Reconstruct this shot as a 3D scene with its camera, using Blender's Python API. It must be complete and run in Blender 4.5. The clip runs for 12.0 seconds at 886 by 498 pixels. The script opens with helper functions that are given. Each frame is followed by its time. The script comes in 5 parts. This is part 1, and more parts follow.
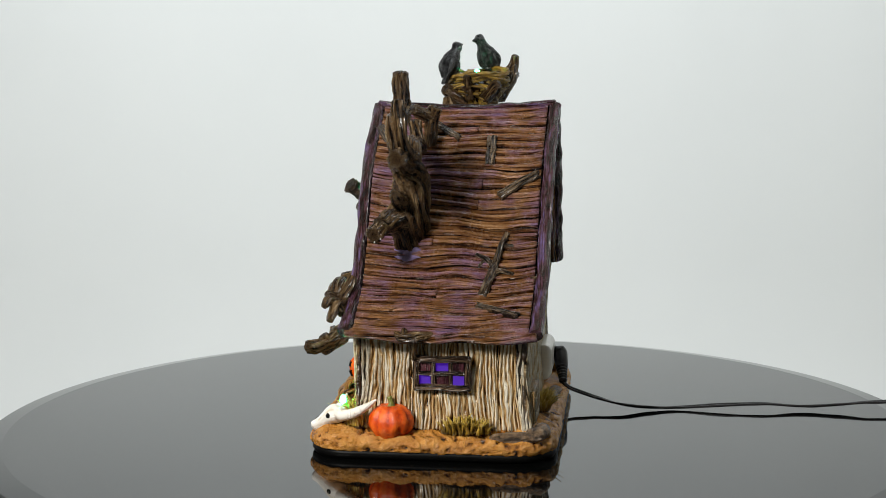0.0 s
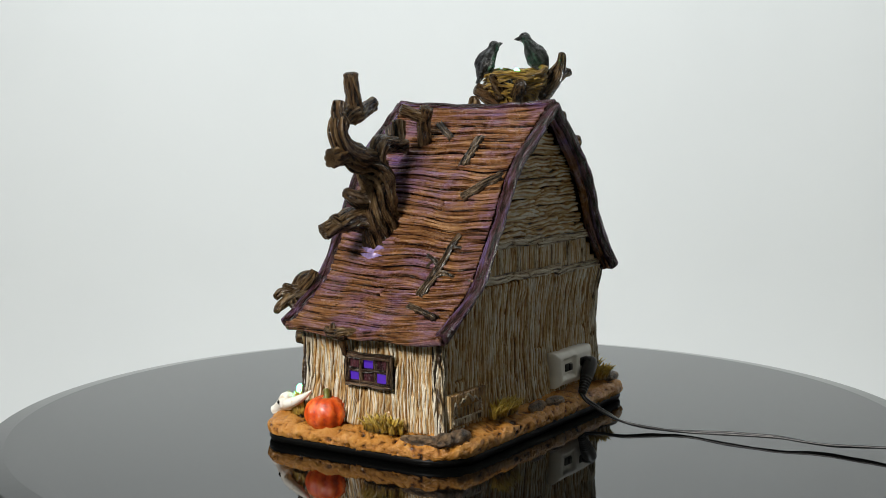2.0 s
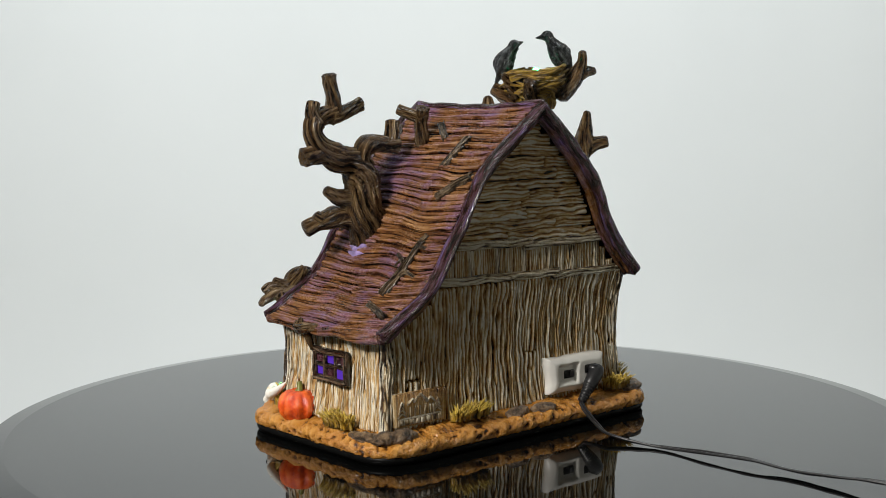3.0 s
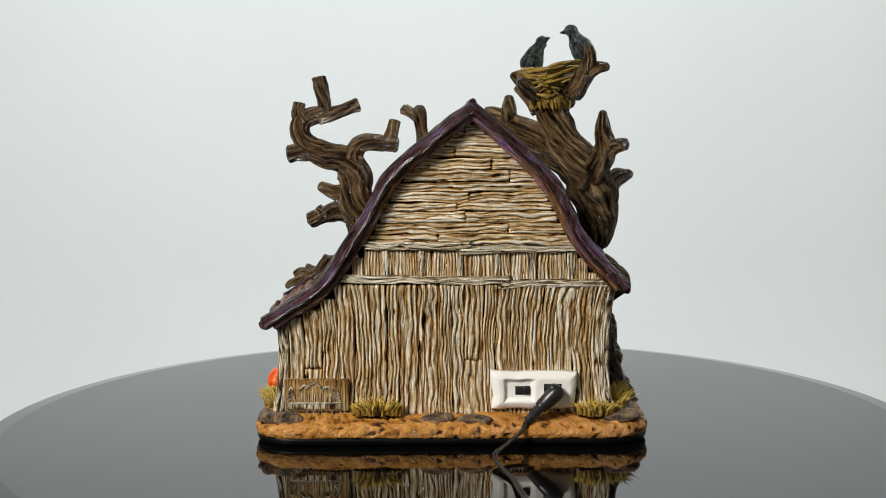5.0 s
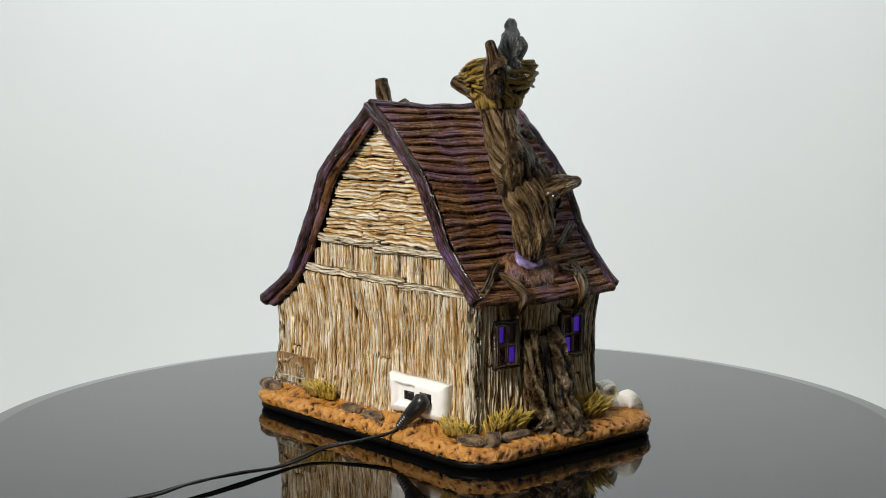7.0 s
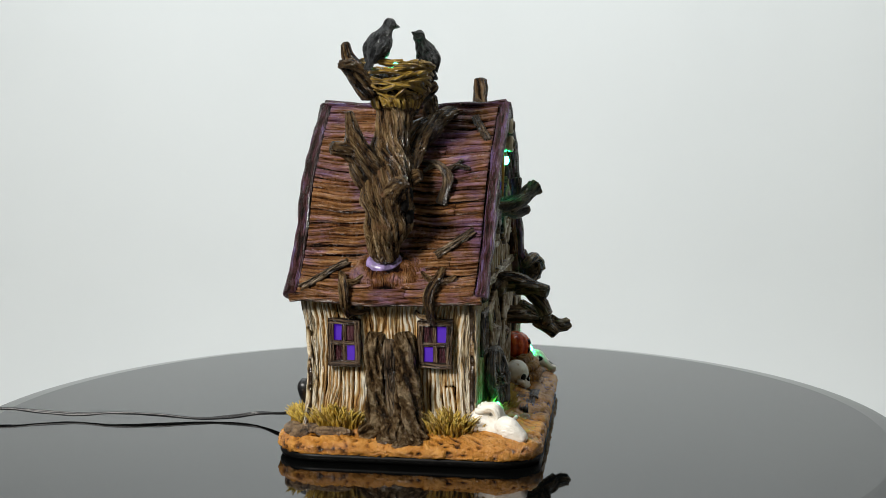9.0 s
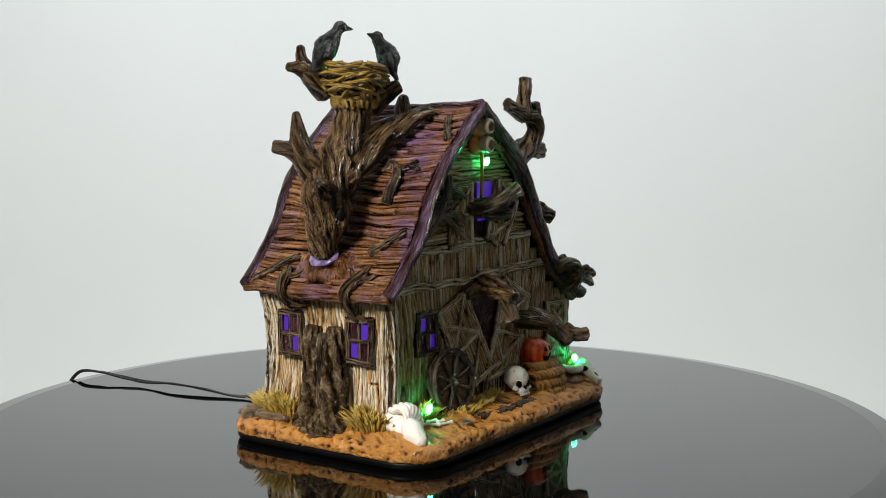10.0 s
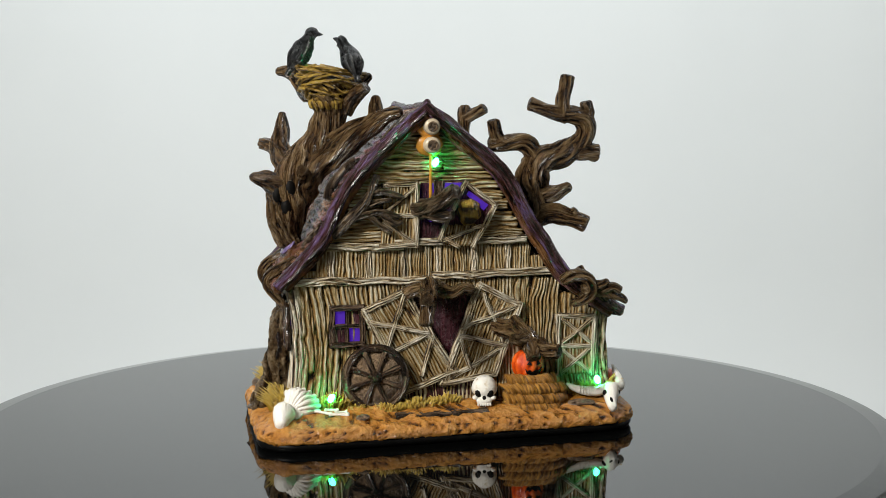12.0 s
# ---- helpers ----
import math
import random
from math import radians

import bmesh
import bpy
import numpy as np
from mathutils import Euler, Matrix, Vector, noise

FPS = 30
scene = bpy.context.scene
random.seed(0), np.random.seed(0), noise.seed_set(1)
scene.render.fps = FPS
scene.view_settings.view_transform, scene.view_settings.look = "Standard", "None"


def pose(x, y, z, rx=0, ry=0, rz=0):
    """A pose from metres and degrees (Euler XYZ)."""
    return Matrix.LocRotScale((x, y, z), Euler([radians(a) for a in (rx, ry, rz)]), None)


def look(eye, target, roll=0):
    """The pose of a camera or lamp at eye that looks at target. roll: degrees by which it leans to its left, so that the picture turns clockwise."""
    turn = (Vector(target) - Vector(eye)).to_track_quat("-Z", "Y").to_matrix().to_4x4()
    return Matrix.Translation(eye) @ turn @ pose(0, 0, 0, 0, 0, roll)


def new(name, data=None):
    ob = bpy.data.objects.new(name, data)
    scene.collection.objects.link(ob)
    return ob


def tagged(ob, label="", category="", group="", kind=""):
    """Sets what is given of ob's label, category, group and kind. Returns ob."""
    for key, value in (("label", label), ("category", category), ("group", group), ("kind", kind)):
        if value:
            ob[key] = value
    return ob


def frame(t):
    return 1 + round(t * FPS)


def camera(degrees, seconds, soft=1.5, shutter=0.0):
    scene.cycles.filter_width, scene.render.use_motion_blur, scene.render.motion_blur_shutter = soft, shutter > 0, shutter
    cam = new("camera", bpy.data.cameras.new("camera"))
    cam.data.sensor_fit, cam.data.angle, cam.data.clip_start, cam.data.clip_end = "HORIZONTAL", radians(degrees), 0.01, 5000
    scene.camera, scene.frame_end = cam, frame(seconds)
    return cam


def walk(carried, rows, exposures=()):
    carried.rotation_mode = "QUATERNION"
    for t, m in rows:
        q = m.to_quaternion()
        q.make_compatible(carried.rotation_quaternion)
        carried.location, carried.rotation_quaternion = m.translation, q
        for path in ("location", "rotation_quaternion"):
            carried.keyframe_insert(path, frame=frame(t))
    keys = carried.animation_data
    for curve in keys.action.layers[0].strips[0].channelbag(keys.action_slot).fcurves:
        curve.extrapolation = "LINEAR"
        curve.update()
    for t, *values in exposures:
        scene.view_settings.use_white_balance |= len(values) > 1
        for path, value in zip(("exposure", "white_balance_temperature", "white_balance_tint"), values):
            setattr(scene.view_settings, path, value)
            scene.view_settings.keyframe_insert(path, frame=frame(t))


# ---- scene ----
# Camera: it stands still before a turntable.
cam = camera(37.56, 12.0, soft=0.5)
EYE = Matrix.Translation((0, -0.85, 0.1993)) @ Euler((radians(90 - 5.88), 0, radians(-0.03))).to_matrix().to_4x4() @ pose(0, 0, 0, 0, 0, -0.226)
walk(cam, [(0.0, EYE), (12.0, EYE)], exposures=[(0.0, 0.0), (12.0, 0.0)])

# Turn of the glass plate and of all that stands on it: seconds, degrees.
TURN = [(0.0, -97.8), (0.5, -103.75), (1.0, -109.85), (1.5, -115.98), (2.0, -122.5), (2.5, -129.83), (3.0, -138.05),
        (3.5, -147.3), (4.0, -157.4), (4.5, -168.3), (5.0, -180.12), (5.5, -192.38), (6.0, -204.9), (6.5, -217.4), (7.0, -229.7),
        (7.5, -242.4), (8.0, -255.1), (8.5, -267.7), (9.0, -280.27), (9.5, -292.9), (10.0, -305.7), (10.5, -317.8),
        (11.0, -328.9), (11.5, -338.83), (12.0, -348.1)]

# ---- light ----
world = bpy.data.worlds.new("studio")
scene.world = world
world.use_nodes = True
world.node_tree.nodes["Background"].inputs[0].default_value = (0.9, 0.95, 1.0, 1)
world.node_tree.nodes["Background"].inputs[1].default_value = 0.03


def softbox(name, eye, target, w, h, watts, colour):
    lamp = bpy.data.lights.new(name, "AREA")
    lamp.shape, lamp.size, lamp.size_y, lamp.energy, lamp.color = "RECTANGLE", w, h, watts, colour
    ob = new(name, lamp)
    ob.matrix_world = look(eye, target)
    return ob


softbox("key_softbox", (-0.88, -1.07, 0.98), (0, 0, 0.1), 0.34, 0.34, 36, (1.0, 0.96, 0.9))
softbox("backdrop_softbox", (-0.07, 0.6, 1.9), (-0.1, 2.2, 0.3), 2.4, 0.6, 40, (0.9, 0.965, 1.0))

# ---- materials ----


class Nodes:
    """A small builder for one node material."""

    def __init__(self, name, rough=0.5, metal=0.0):
        self.m = bpy.data.materials.new(name)
        self.m.use_nodes = True
        self.t = self.m.node_tree
        self.b = self.t.nodes["Principled BSDF"]
        self.b.inputs["Roughness"].default_value, self.b.inputs["Metallic"].default_value = rough, metal
        self.co = self.n("ShaderNodeTexCoord").outputs["Object"]

    def n(self, kind, **sets):
        nd = self.t.nodes.new(kind)
        for k, v in sets.items():
            nd.inputs[k.replace("_", " ")].default_value = v
        return nd

    def link(self, a, b):
        self.t.links.new(a, b)

    def noise(self, scale, detail=4.0, rough=0.6, squash=None):
        nd = self.n("ShaderNodeTexNoise", Scale=scale, Detail=detail, Roughness=rough)
        co = self.co
        if squash:
            mp = self.n("ShaderNodeMapping")
            mp.inputs["Scale"].default_value = squash
            self.link(co, mp.inputs["Vector"])
            co = mp.outputs[0]
        self.link(co, nd.inputs["Vector"])
        return nd.outputs["Fac"]

    def grain(self):
        nd = self.t.nodes.new("ShaderNodeAttribute")
        nd.attribute_name = "grain"
        return nd.outputs["Fac"]

    def chance(self):
        return self.t.nodes.new("ShaderNodeObjectInfo").outputs["Random"]

    def calc(self, op, a, b):
        nd = self.t.nodes.new("ShaderNodeMath")
        nd.operation = op
        for i, v in enumerate((a, b)):
            if isinstance(v, (int, float)):
                nd.inputs[i].default_value = v
            else:
                self.link(v, nd.inputs[i])
        return nd.outputs[0]

    def ramp(self, fac, stops):
        nd = self.t.nodes.new("ShaderNodeValToRGB")
        els = nd.color_ramp.elements
        while len(els) < len(stops):
            els.new(0.5)
        for e, (at, c) in zip(els, stops):
            e.position, e.color = at, (*c, 1) if len(c) == 3 else c
        self.link(fac, nd.inputs["Fac"])
        return nd.outputs["Color"]

    def mix(self, fac, a, b, how="MIX"):
        nd = self.t.nodes.new("ShaderNodeMix")
        nd.data_type, nd.blend_type = "RGBA", how
        for sock, v in ((nd.inputs["Factor"], fac), (nd.inputs["A"], a), (nd.inputs["B"], b)):
            if isinstance(v, tuple):
                v = (*v, 1) if len(v) == 3 else v
            if isinstance(v, (int, float, tuple)):
                if sock.name == "Factor":
                    nd.inputs[0].default_value = v
                elif sock.name == "A":
                    nd.inputs[6].default_value = v
                else:
                    nd.inputs[7].default_value = v
            else:
                self.link(v, nd.inputs[{"Factor": 0, "A": 6, "B": 7}[sock.name]])
        return nd.outputs[2]

    def colour(self, out):
        self.link(out, self.b.inputs["Base Color"])
        return self

    def bump(self, height, strength=0.3, distance=0.001):
        nd = self.n("ShaderNodeBump", Strength=strength, Distance=distance)
        self.link(height, nd.inputs["Height"])
        self.link(nd.outputs[0], self.b.inputs["Normal"])
        return self

    def gloss(self, fac, lo, hi):
        v = self.calc("ADD", self.calc("MULTIPLY", fac, hi - lo), lo)
        self.link(v, self.b.inputs["Roughness"])
        return self


def painted(name, stops, patch=None, patch_scale=30, patch_at=(0.5, 0.65), rough=(0.3, 0.55), fine=1000, along=0.1, streak=1.0, bump=1.0, depth=0.003, blotch=0.4, crisp=0.0, specular=0.75):
    """Hand-painted resin: carved grain, a dark wash in the grooves that also holds deep shade in its colour,
    dry-brushed colour on the ridges, patches of a second colour.
    """
    k = Nodes(name)
    flow = k.t.nodes.new("ShaderNodeAttribute")
    flow.attribute_name = "flow"
    mp = k.n("ShaderNodeMapping")
    mp.inputs["Scale"].default_value = (1, 1, along)
    k.link(flow.outputs["Vector"], mp.inputs["Vector"])
    def grainy(scale, detail, distort):
        nd = k.n("ShaderNodeTexNoise", Scale=scale, Detail=detail, Roughness=0.65, Distortion=distort)
        k.link(mp.outputs[0], nd.inputs["Vector"])
        return k.calc("SUBTRACT", nd.outputs["Fac"], 0.5)
    line = k.calc("ADD", k.calc("MULTIPLY", grainy(fine, 5, 0.4), 1.5), k.calc("MULTIPLY", grainy(fine * 0.38, 3, 0.3), 1.1))
    if crisp:
        # narrow knife cuts along the grain
        for scale, depth_of in ((fine * 0.48, 0.8), (fine * 0.24, 1.1)):
            cut = k.calc("MULTIPLY", k.calc("ABSOLUTE", grainy(scale, 2, 0.5), 0.0), -18.0)
            cut = k.calc("MAXIMUM", k.calc("ADD", cut, 1.0), 0.0)
            line = k.calc("SUBTRACT", line, k.calc("MULTIPLY", cut, crisp * depth_of))
    blot = k.noise(60, 4)
    dirt = k.noise(420, 5, 0.7)
    f = k.calc("ADD", k.grain(), k.calc("MULTIPLY", line, 0.75 * streak))
    f = k.calc("ADD", f, k.calc("MULTIPLY", k.calc("SUBTRACT", blot, 0.5), blotch))
    f = k.calc("ADD", f, k.calc("MULTIPLY", k.calc("SUBTRACT", dirt, 0.5), 0.35))
    f = k.calc("ADD", f, k.calc("MULTIPLY", k.calc("SUBTRACT", k.chance(), 0.5), 0.1))
    col = k.ramp(f, stops)
    if patch:
        pf = k.ramp(k.calc("MULTIPLY", k.noise(patch_scale, 4), k.calc("ADD", k.calc("MULTIPLY", f, 0.9), 0.5)), [(patch_at[0], (0, 0, 0)), (patch_at[1], (1, 1, 1))])
        col = k.mix(pf, col, patch)
    k.colour(col).bump(line, bump, depth).gloss(k.calc("ADD", k.calc("MULTIPLY", blot, 0.6), k.calc("MULTIPLY", dirt, 0.4)), *rough)
    k.b.inputs["Specular IOR Level"].default_value = specular
    return k.m


def plain(name, c, rough=0.5, vary=0.25, scale=300, bump=0.15, metal=0.0):
    k = Nodes(name, rough, metal)
    nz = k.noise(scale, 4)
    lo = tuple(v * (1 - vary) for v in c)
    hi = tuple(min(1, v * (1 + vary)) for v in c)
    k.colour(k.ramp(nz, [(0.3, lo), (0.7, hi)])).bump(nz, bump, 0.0005).gloss(k.noise(80), rough * 0.8, min(1, rough * 1.2))
    return k.m


def glow(name, c, strength, base=None):
    k = Nodes(name, 0.3)
    k.b.inputs["Base Color"].default_value = (*(base or c), 1)
    k.b.inputs["Emission Color"].default_value = (*c, 1)
    k.b.inputs["Emission Strength"].default_value = strength
    return k.m


SIDING = painted("cream washed siding", [(0.06, (0.04, 0.016, 0.004)), (0.2, (0.23, 0.105, 0.025)), (0.38, (0.44, 0.245, 0.08)), (0.56, (0.64, 0.455, 0.225)), (0.76, (0.88, 0.82, 0.67))], depth=0.0035, streak=0.4, fine=560, along=0.045, rough=(0.14, 0.34), crisp=0.42)
OLDSIDING = painted("brown weathered siding", [(0.04, (0.022, 0.011, 0.004)), (0.2, (0.15, 0.078, 0.02)), (0.42, (0.3, 0.178, 0.058)), (0.62, (0.46, 0.34, 0.165)), (0.84, (0.72, 0.66, 0.48))], depth=0.0035, streak=0.4, fine=560, along=0.045, rough=(0.14, 0.34), crisp=0.32)
TRIMWOOD = painted("bleached trim", [(0.1, (0.025, 0.013, 0.005)), (0.27, (0.22, 0.135, 0.055)), (0.47, (0.54, 0.43, 0.26)), (0.74, (0.86, 0.8, 0.66))], depth=0.003, fine=700, streak=0.6, crisp=0.55, rough=(0.18, 0.4))
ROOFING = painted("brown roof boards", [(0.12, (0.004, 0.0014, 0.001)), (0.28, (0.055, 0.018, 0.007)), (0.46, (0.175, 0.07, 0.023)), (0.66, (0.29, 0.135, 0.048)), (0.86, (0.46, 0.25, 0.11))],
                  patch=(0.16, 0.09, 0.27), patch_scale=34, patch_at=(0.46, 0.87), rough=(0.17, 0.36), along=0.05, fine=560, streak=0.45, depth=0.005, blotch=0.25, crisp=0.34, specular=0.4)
VERGE = painted("purple verge", [(0.16, (0.006, 0.002, 0.002)), (0.38, (0.055, 0.018, 0.014)), (0.6, (0.12, 0.05, 0.07)), (0.9, (0.23, 0.15, 0.36))], rough=(0.12, 0.3), streak=0.6, depth=0.005, crisp=0.45)
BARK = painted("brown bark", [(0.1, (0.002, 0.001, 0.0006)), (0.3, (0.034, 0.017, 0.007)), (0.5, (0.115, 0.063, 0.025)), (0.72, (0.22, 0.14, 0.062)), (0.92, (0.42, 0.29, 0.15))], patch=(0.15, 0.065, 0.03), patch_scale=45, patch_at=(0.62, 0.88), rough=(0.12, 0.32), along=0.08, fine=600, streak=0.45, depth=0.0065, blotch=0.25, crisp=0.48)
SOIL = painted("ochre soil", [(0.08, (0.035, 0.012, 0.002)), (0.24, (0.2, 0.072, 0.01)), (0.42, (0.45, 0.185, 0.026)), (0.9, (0.66, 0.33, 0.078))], fine=300, along=1.0, streak=0.28, rough=(0.1, 0.3), depth=0.002, blotch=0.2)
STUMP = painted("glossy lumpy bark", [(0.18, (0.004, 0.002, 0.001)), (0.4, (0.045, 0.024, 0.01)), (0.62, (0.14, 0.085, 0.038)), (0.9, (0.42, 0.31, 0.18))], rough=(0.05, 0.18), along=0.6, fine=420, depth=0.014)
DARKWOOD = painted("old dark wood", [(0.18, (0.006, 0.0035, 0.002)), (0.5, (0.06, 0.034, 0.02)), (0.9, (0.22, 0.15, 0.09))], rough=(0.12, 0.32), fine=620, streak=0.6, crisp=0.5)
TWIG = painted("grey brown wood", [(0.18, (0.006, 0.0035, 0.0018)), (0.45, (0.07, 0.042, 0.02)), (0.7, (0.2, 0.135, 0.075)), (0.94, (0.4, 0.31, 0.2))], rough=(0.18, 0.4), along=0.12, streak=0.6, crisp=0.6, depth=0.004)
STRAW = painted("golden straw", [(0.14, (0.018, 0.008, 0.001)), (0.42, (0.23, 0.125, 0.01)), (0.86, (0.56, 0.37, 0.06))], rough=(0.2, 0.4), streak=0.5)
HAY = painted("brown hay", [(0.12, (0.035, 0.012, 0.002)), (0.42, (0.33, 0.14, 0.016)), (0.86, (0.66, 0.34, 0.065))], rough=(0.2, 0.4), streak=0.5, depth=0.002, crisp=0.3)
GRASS = painted("dry grass", [(0.12, (0.035, 0.017, 0.001)), (0.38, (0.36, 0.2, 0.013)), (0.78, (0.7, 0.5, 0.085))], rough=(0.2, 0.4), streak=0.4, depth=0.0015)
BONE = painted("bone white", [(0.02, (0.3, 0.2, 0.1)), (0.22, (0.66, 0.58, 0.44)), (0.4, (0.85, 0.82, 0.74)), (0.95, (0.9, 0.88, 0.83))], rough=(0.22, 0.4), streak=0.3, bump=0.5, along=0.4, depth=0.0015, blotch=0.15)
STONE = painted("brown stone", [(0.18, (0.025, 0.015, 0.008)), (0.5, (0.15, 0.09, 0.045)), (0.9, (0.33, 0.22, 0.12))], rough=(0.3, 0.55), along=1.0, fine=500)
PUMPKIN = painted("orange pumpkin", [(0.0, (0.42, 0.035, 0.003)), (0.4, (0.68, 0.075, 0.004)), (0.9, (0.84, 0.16, 0.016))], rough=(0.12, 0.26), streak=0.25, bump=0.3, along=0.5, blotch=0.06)
CROW = painted("black feathers", [(0.2, (0.002, 0.0025, 0.003)), (0.5, (0.012, 0.014, 0.016)), (0.95, (0.1, 0.108, 0.115))], rough=(0.2, 0.36), along=0.35, fine=460, depth=0.01)
MAROON = painted("maroon board", [(0.15, (0.008, 0.002, 0.004)), (0.5, (0.055, 0.013, 0.02)), (0.92, (0.16, 0.05, 0.065))], rough=(0.18, 0.35))
BLACK = plain("black plastic", (0.012, 0.012, 0.013), 0.35)
RIM = plain("black rim", (0.003, 0.003, 0.003), 0.4, 0.3, 200, 0.1)
RIM.node_tree.nodes["Principled BSDF"].inputs["Specular IOR Level"].default_value = 0.08
SOCKET = plain("socket black", (0.004, 0.004, 0.004), 0.5)
HOLLOW = plain("black paint", (0.004, 0.0035, 0.003), 0.6)
HOLLOW.node_tree.nodes["Principled BSDF"].inputs["Specular IOR Level"].default_value = 0.12
WHITE = plain("white plastic", (0.78, 0.77, 0.73), 0.3, 0.06, 40, 0.05)
CERAMIC = plain("cream ceramic", (0.5, 0.42, 0.3), 0.3, 0.3, 200)
OCHRE = plain("ochre paint", (0.45, 0.2, 0.025), 0.35, 0.4, 150)
LEAF = plain("green stem", (0.16, 0.17, 0.03), 0.4, 0.4, 400)
GLUE = plain("purple white glue", (0.2, 0.15, 0.3), 0.15, 0.7, 160)
PURPLE = glow("lit purple pane", (0.06, 0.003, 0.45), 0.45, (0.05, 0.02, 0.2))
GREEN_LED = glow("green lamp", (0.025, 1.0, 0.3), 58)

_k = Nodes("black glass", 0.03)
_k.b.inputs["Base Color"].default_value = (0.0015, 0.0017, 0.0017, 1)
_k.b.inputs["IOR"].default_value = 1.5
_k.gloss(_k.noise(6, 4), 0.012, 0.04)
GLASS = _k.m
_k = Nodes("backdrop paper", 0.85)
_k.colour(_k.ramp(_k.noise(1.3, 3), [(0.3, (0.77, 0.79, 0.79)), (0.7, (0.8, 0.82, 0.82))])).bump(_k.noise(120), 0.05)
PAPER = _k.m
# Room paints: warm and light enough to bounce fill into the shaded sides.
ROOMPAINT = plain("grey room paint", (0.37, 0.355, 0.315), 0.8, 0.05, 3, 0.05)
BOUNCEPAINT = plain("pale bounce paint", (0.7, 0.69, 0.65), 0.8, 0.05, 3, 0.05)
DARKPAINT = plain("dark room paint", (0.4, 0.375, 0.31), 0.8, 0.1, 3, 0.05)

# ---- mesh helpers ----


def fbm(x, y, z=0.0, octaves=3):
    v, a = 0.0, 1.0
    for _ in range(octaves):
        v += a * noise.noise((x, y, z))
        x, y, z, a = x * 2.03, y * 2.03, z * 2.03 + 7.1, a * 0.5
    return v


def make(name, verts, faces, material, parent=None, label="", grain=None, smooth=True, flow=None):
    me = bpy.data.meshes.new(name)
    me.from_pydata(verts, [], faces)
    if grain is None:
        grain = [0.55] * len(verts)
    me.attributes.new("grain", "FLOAT", "POINT").data.foreach_set("value", grain)
    me.attributes.new("flow", "FLOAT_VECTOR", "POINT").data.foreach_set("vector", [c for v in (flow or verts) for c in v])
    if smooth:
        me.polygons.foreach_set("use_smooth", [True] * len(me.polygons))
    for m in material if isinstance(material, (list, tuple)) else [material]:
        me.materials.append(m)
    ob = new(name, me)
    ob.parent = parent
    if label:
        ob["label"] = label
    return ob


def part(name, bm, material, parent=None, label="", grain=0.55, smooth=True):
    bmesh.ops.recalc_face_normals(bm, faces=bm.faces)
    verts = [v.co.copy() for v in bm.verts]
    bm.verts.index_update()
    faces = [[v.index for v in f.verts] for f in bm.faces]
    bm.free()
    return make(name, verts, faces, material, parent, label, [grain + 0.5 * fbm(v.x * 300, v.y * 300, v.z * 300, 2) for v in verts], smooth)


def patch(name, nu, nv, place, lift, depth, material, parent, label="", size=(0.01, 0.05), seed=0.0):
    """A closed slab over the unit square: place(u, v) gives a point and its normal, lift(u, v) the relief in metres and the paint level."""
    verts, grain, flow = [], [], []
    for j in range(nv + 1):
        for i in range(nu + 1):
            flow.append((i / nu * size[0], seed * 0.37, j / nv * size[1] + seed))
            u, v = i / nu, j / nv
            p, n = place(u, v)
            d, g = lift(u, v)
            verts.append(p + n * d)
            grain.append(g)
    w = nu + 1
    faces = [(j * w + i, j * w + i + 1, (j + 1) * w + i + 1, (j + 1) * w + i) for j in range(nv) for i in range(nu)]
    ring = [i for i in range(nu)] + [j * w + nu for j in range(nv)] + [nv * w + i for i in range(nu, 0, -1)] + [j * w for j in range(nv, 0, -1)]
    base = len(verts)
    for k in ring:
        p, n = place((k % w) / nu, (k // w) / nv)
        verts.append(p - n * depth)
        grain.append(0.05)
        flow.append(flow[k])
    m = len(ring)
    faces += [(ring[k], base + k, base + (k + 1) % m, ring[(k + 1) % m]) for k in range(m)]
    faces.append(tuple(base + k for k in reversed(range(m))))
    return make(name, verts, faces, material, parent, label, grain, flow=flow)


def board(name, o, along, across, normal, length, width, material, parent, seed, relief=0.0011, ridges=4.0, label="", bend=None, skew=0.0, depth=0.003, end=0.0):
    """A carved board: deep grain along its length, a dropped edge all round."""
    o, along, across, normal = Vector(o), Vector(along).normalized(), Vector(across).normalized(), Vector(normal).normalized()
    nu = max(8, min(30, int(width / 0.0004)))
    nv = max(6, min(72, int(length / 0.0012)))

    def place(u, v):
        wob = 0.0007 * fbm(v * length * 60 + seed, 3.1, seed, 2)
        lean = end * fbm(u * 3, seed * 1.7, 2.2, 2) * (v - 0.5) * 2
        p = o + along * (v * length + lean) + across * ((u - 0.5) * width * 1.0 + wob + skew * (v - 0.5))
        if bend:
            p = p + bend(p)
        return p, normal

    def lift(u, v):
        x, y = u * width, v * length
        warp = 0.7 * fbm(x * 90, y * 50, seed, 3)
        r = 2 * abs(math.sin((u * ridges + warp) * math.pi + seed)) ** 0.55 - 1
        r = 0.8 * r + 0.45 * fbm(x * 520 + warp, y * 70, seed * 3.3, 3)
        rim = min(1.0, min(u, 1 - u) * width / 0.0009, min(v, 1 - v) * length / 0.0009)
        knot = max(0.0, fbm(x * 160, y * 110, seed + 40, 1) - 0.45) * 3
        d = relief * (0.8 * r - 1.1 * knot) + (rim - 1) * relief * 0.7
        return d, max(0.0, min(1.0, 0.47 + 0.38 * r - 0.5 * knot + 0.2 * (rim - 1)))

    return patch(name, nu, nv, place, lift, depth, material, parent, label, (width, length), seed)


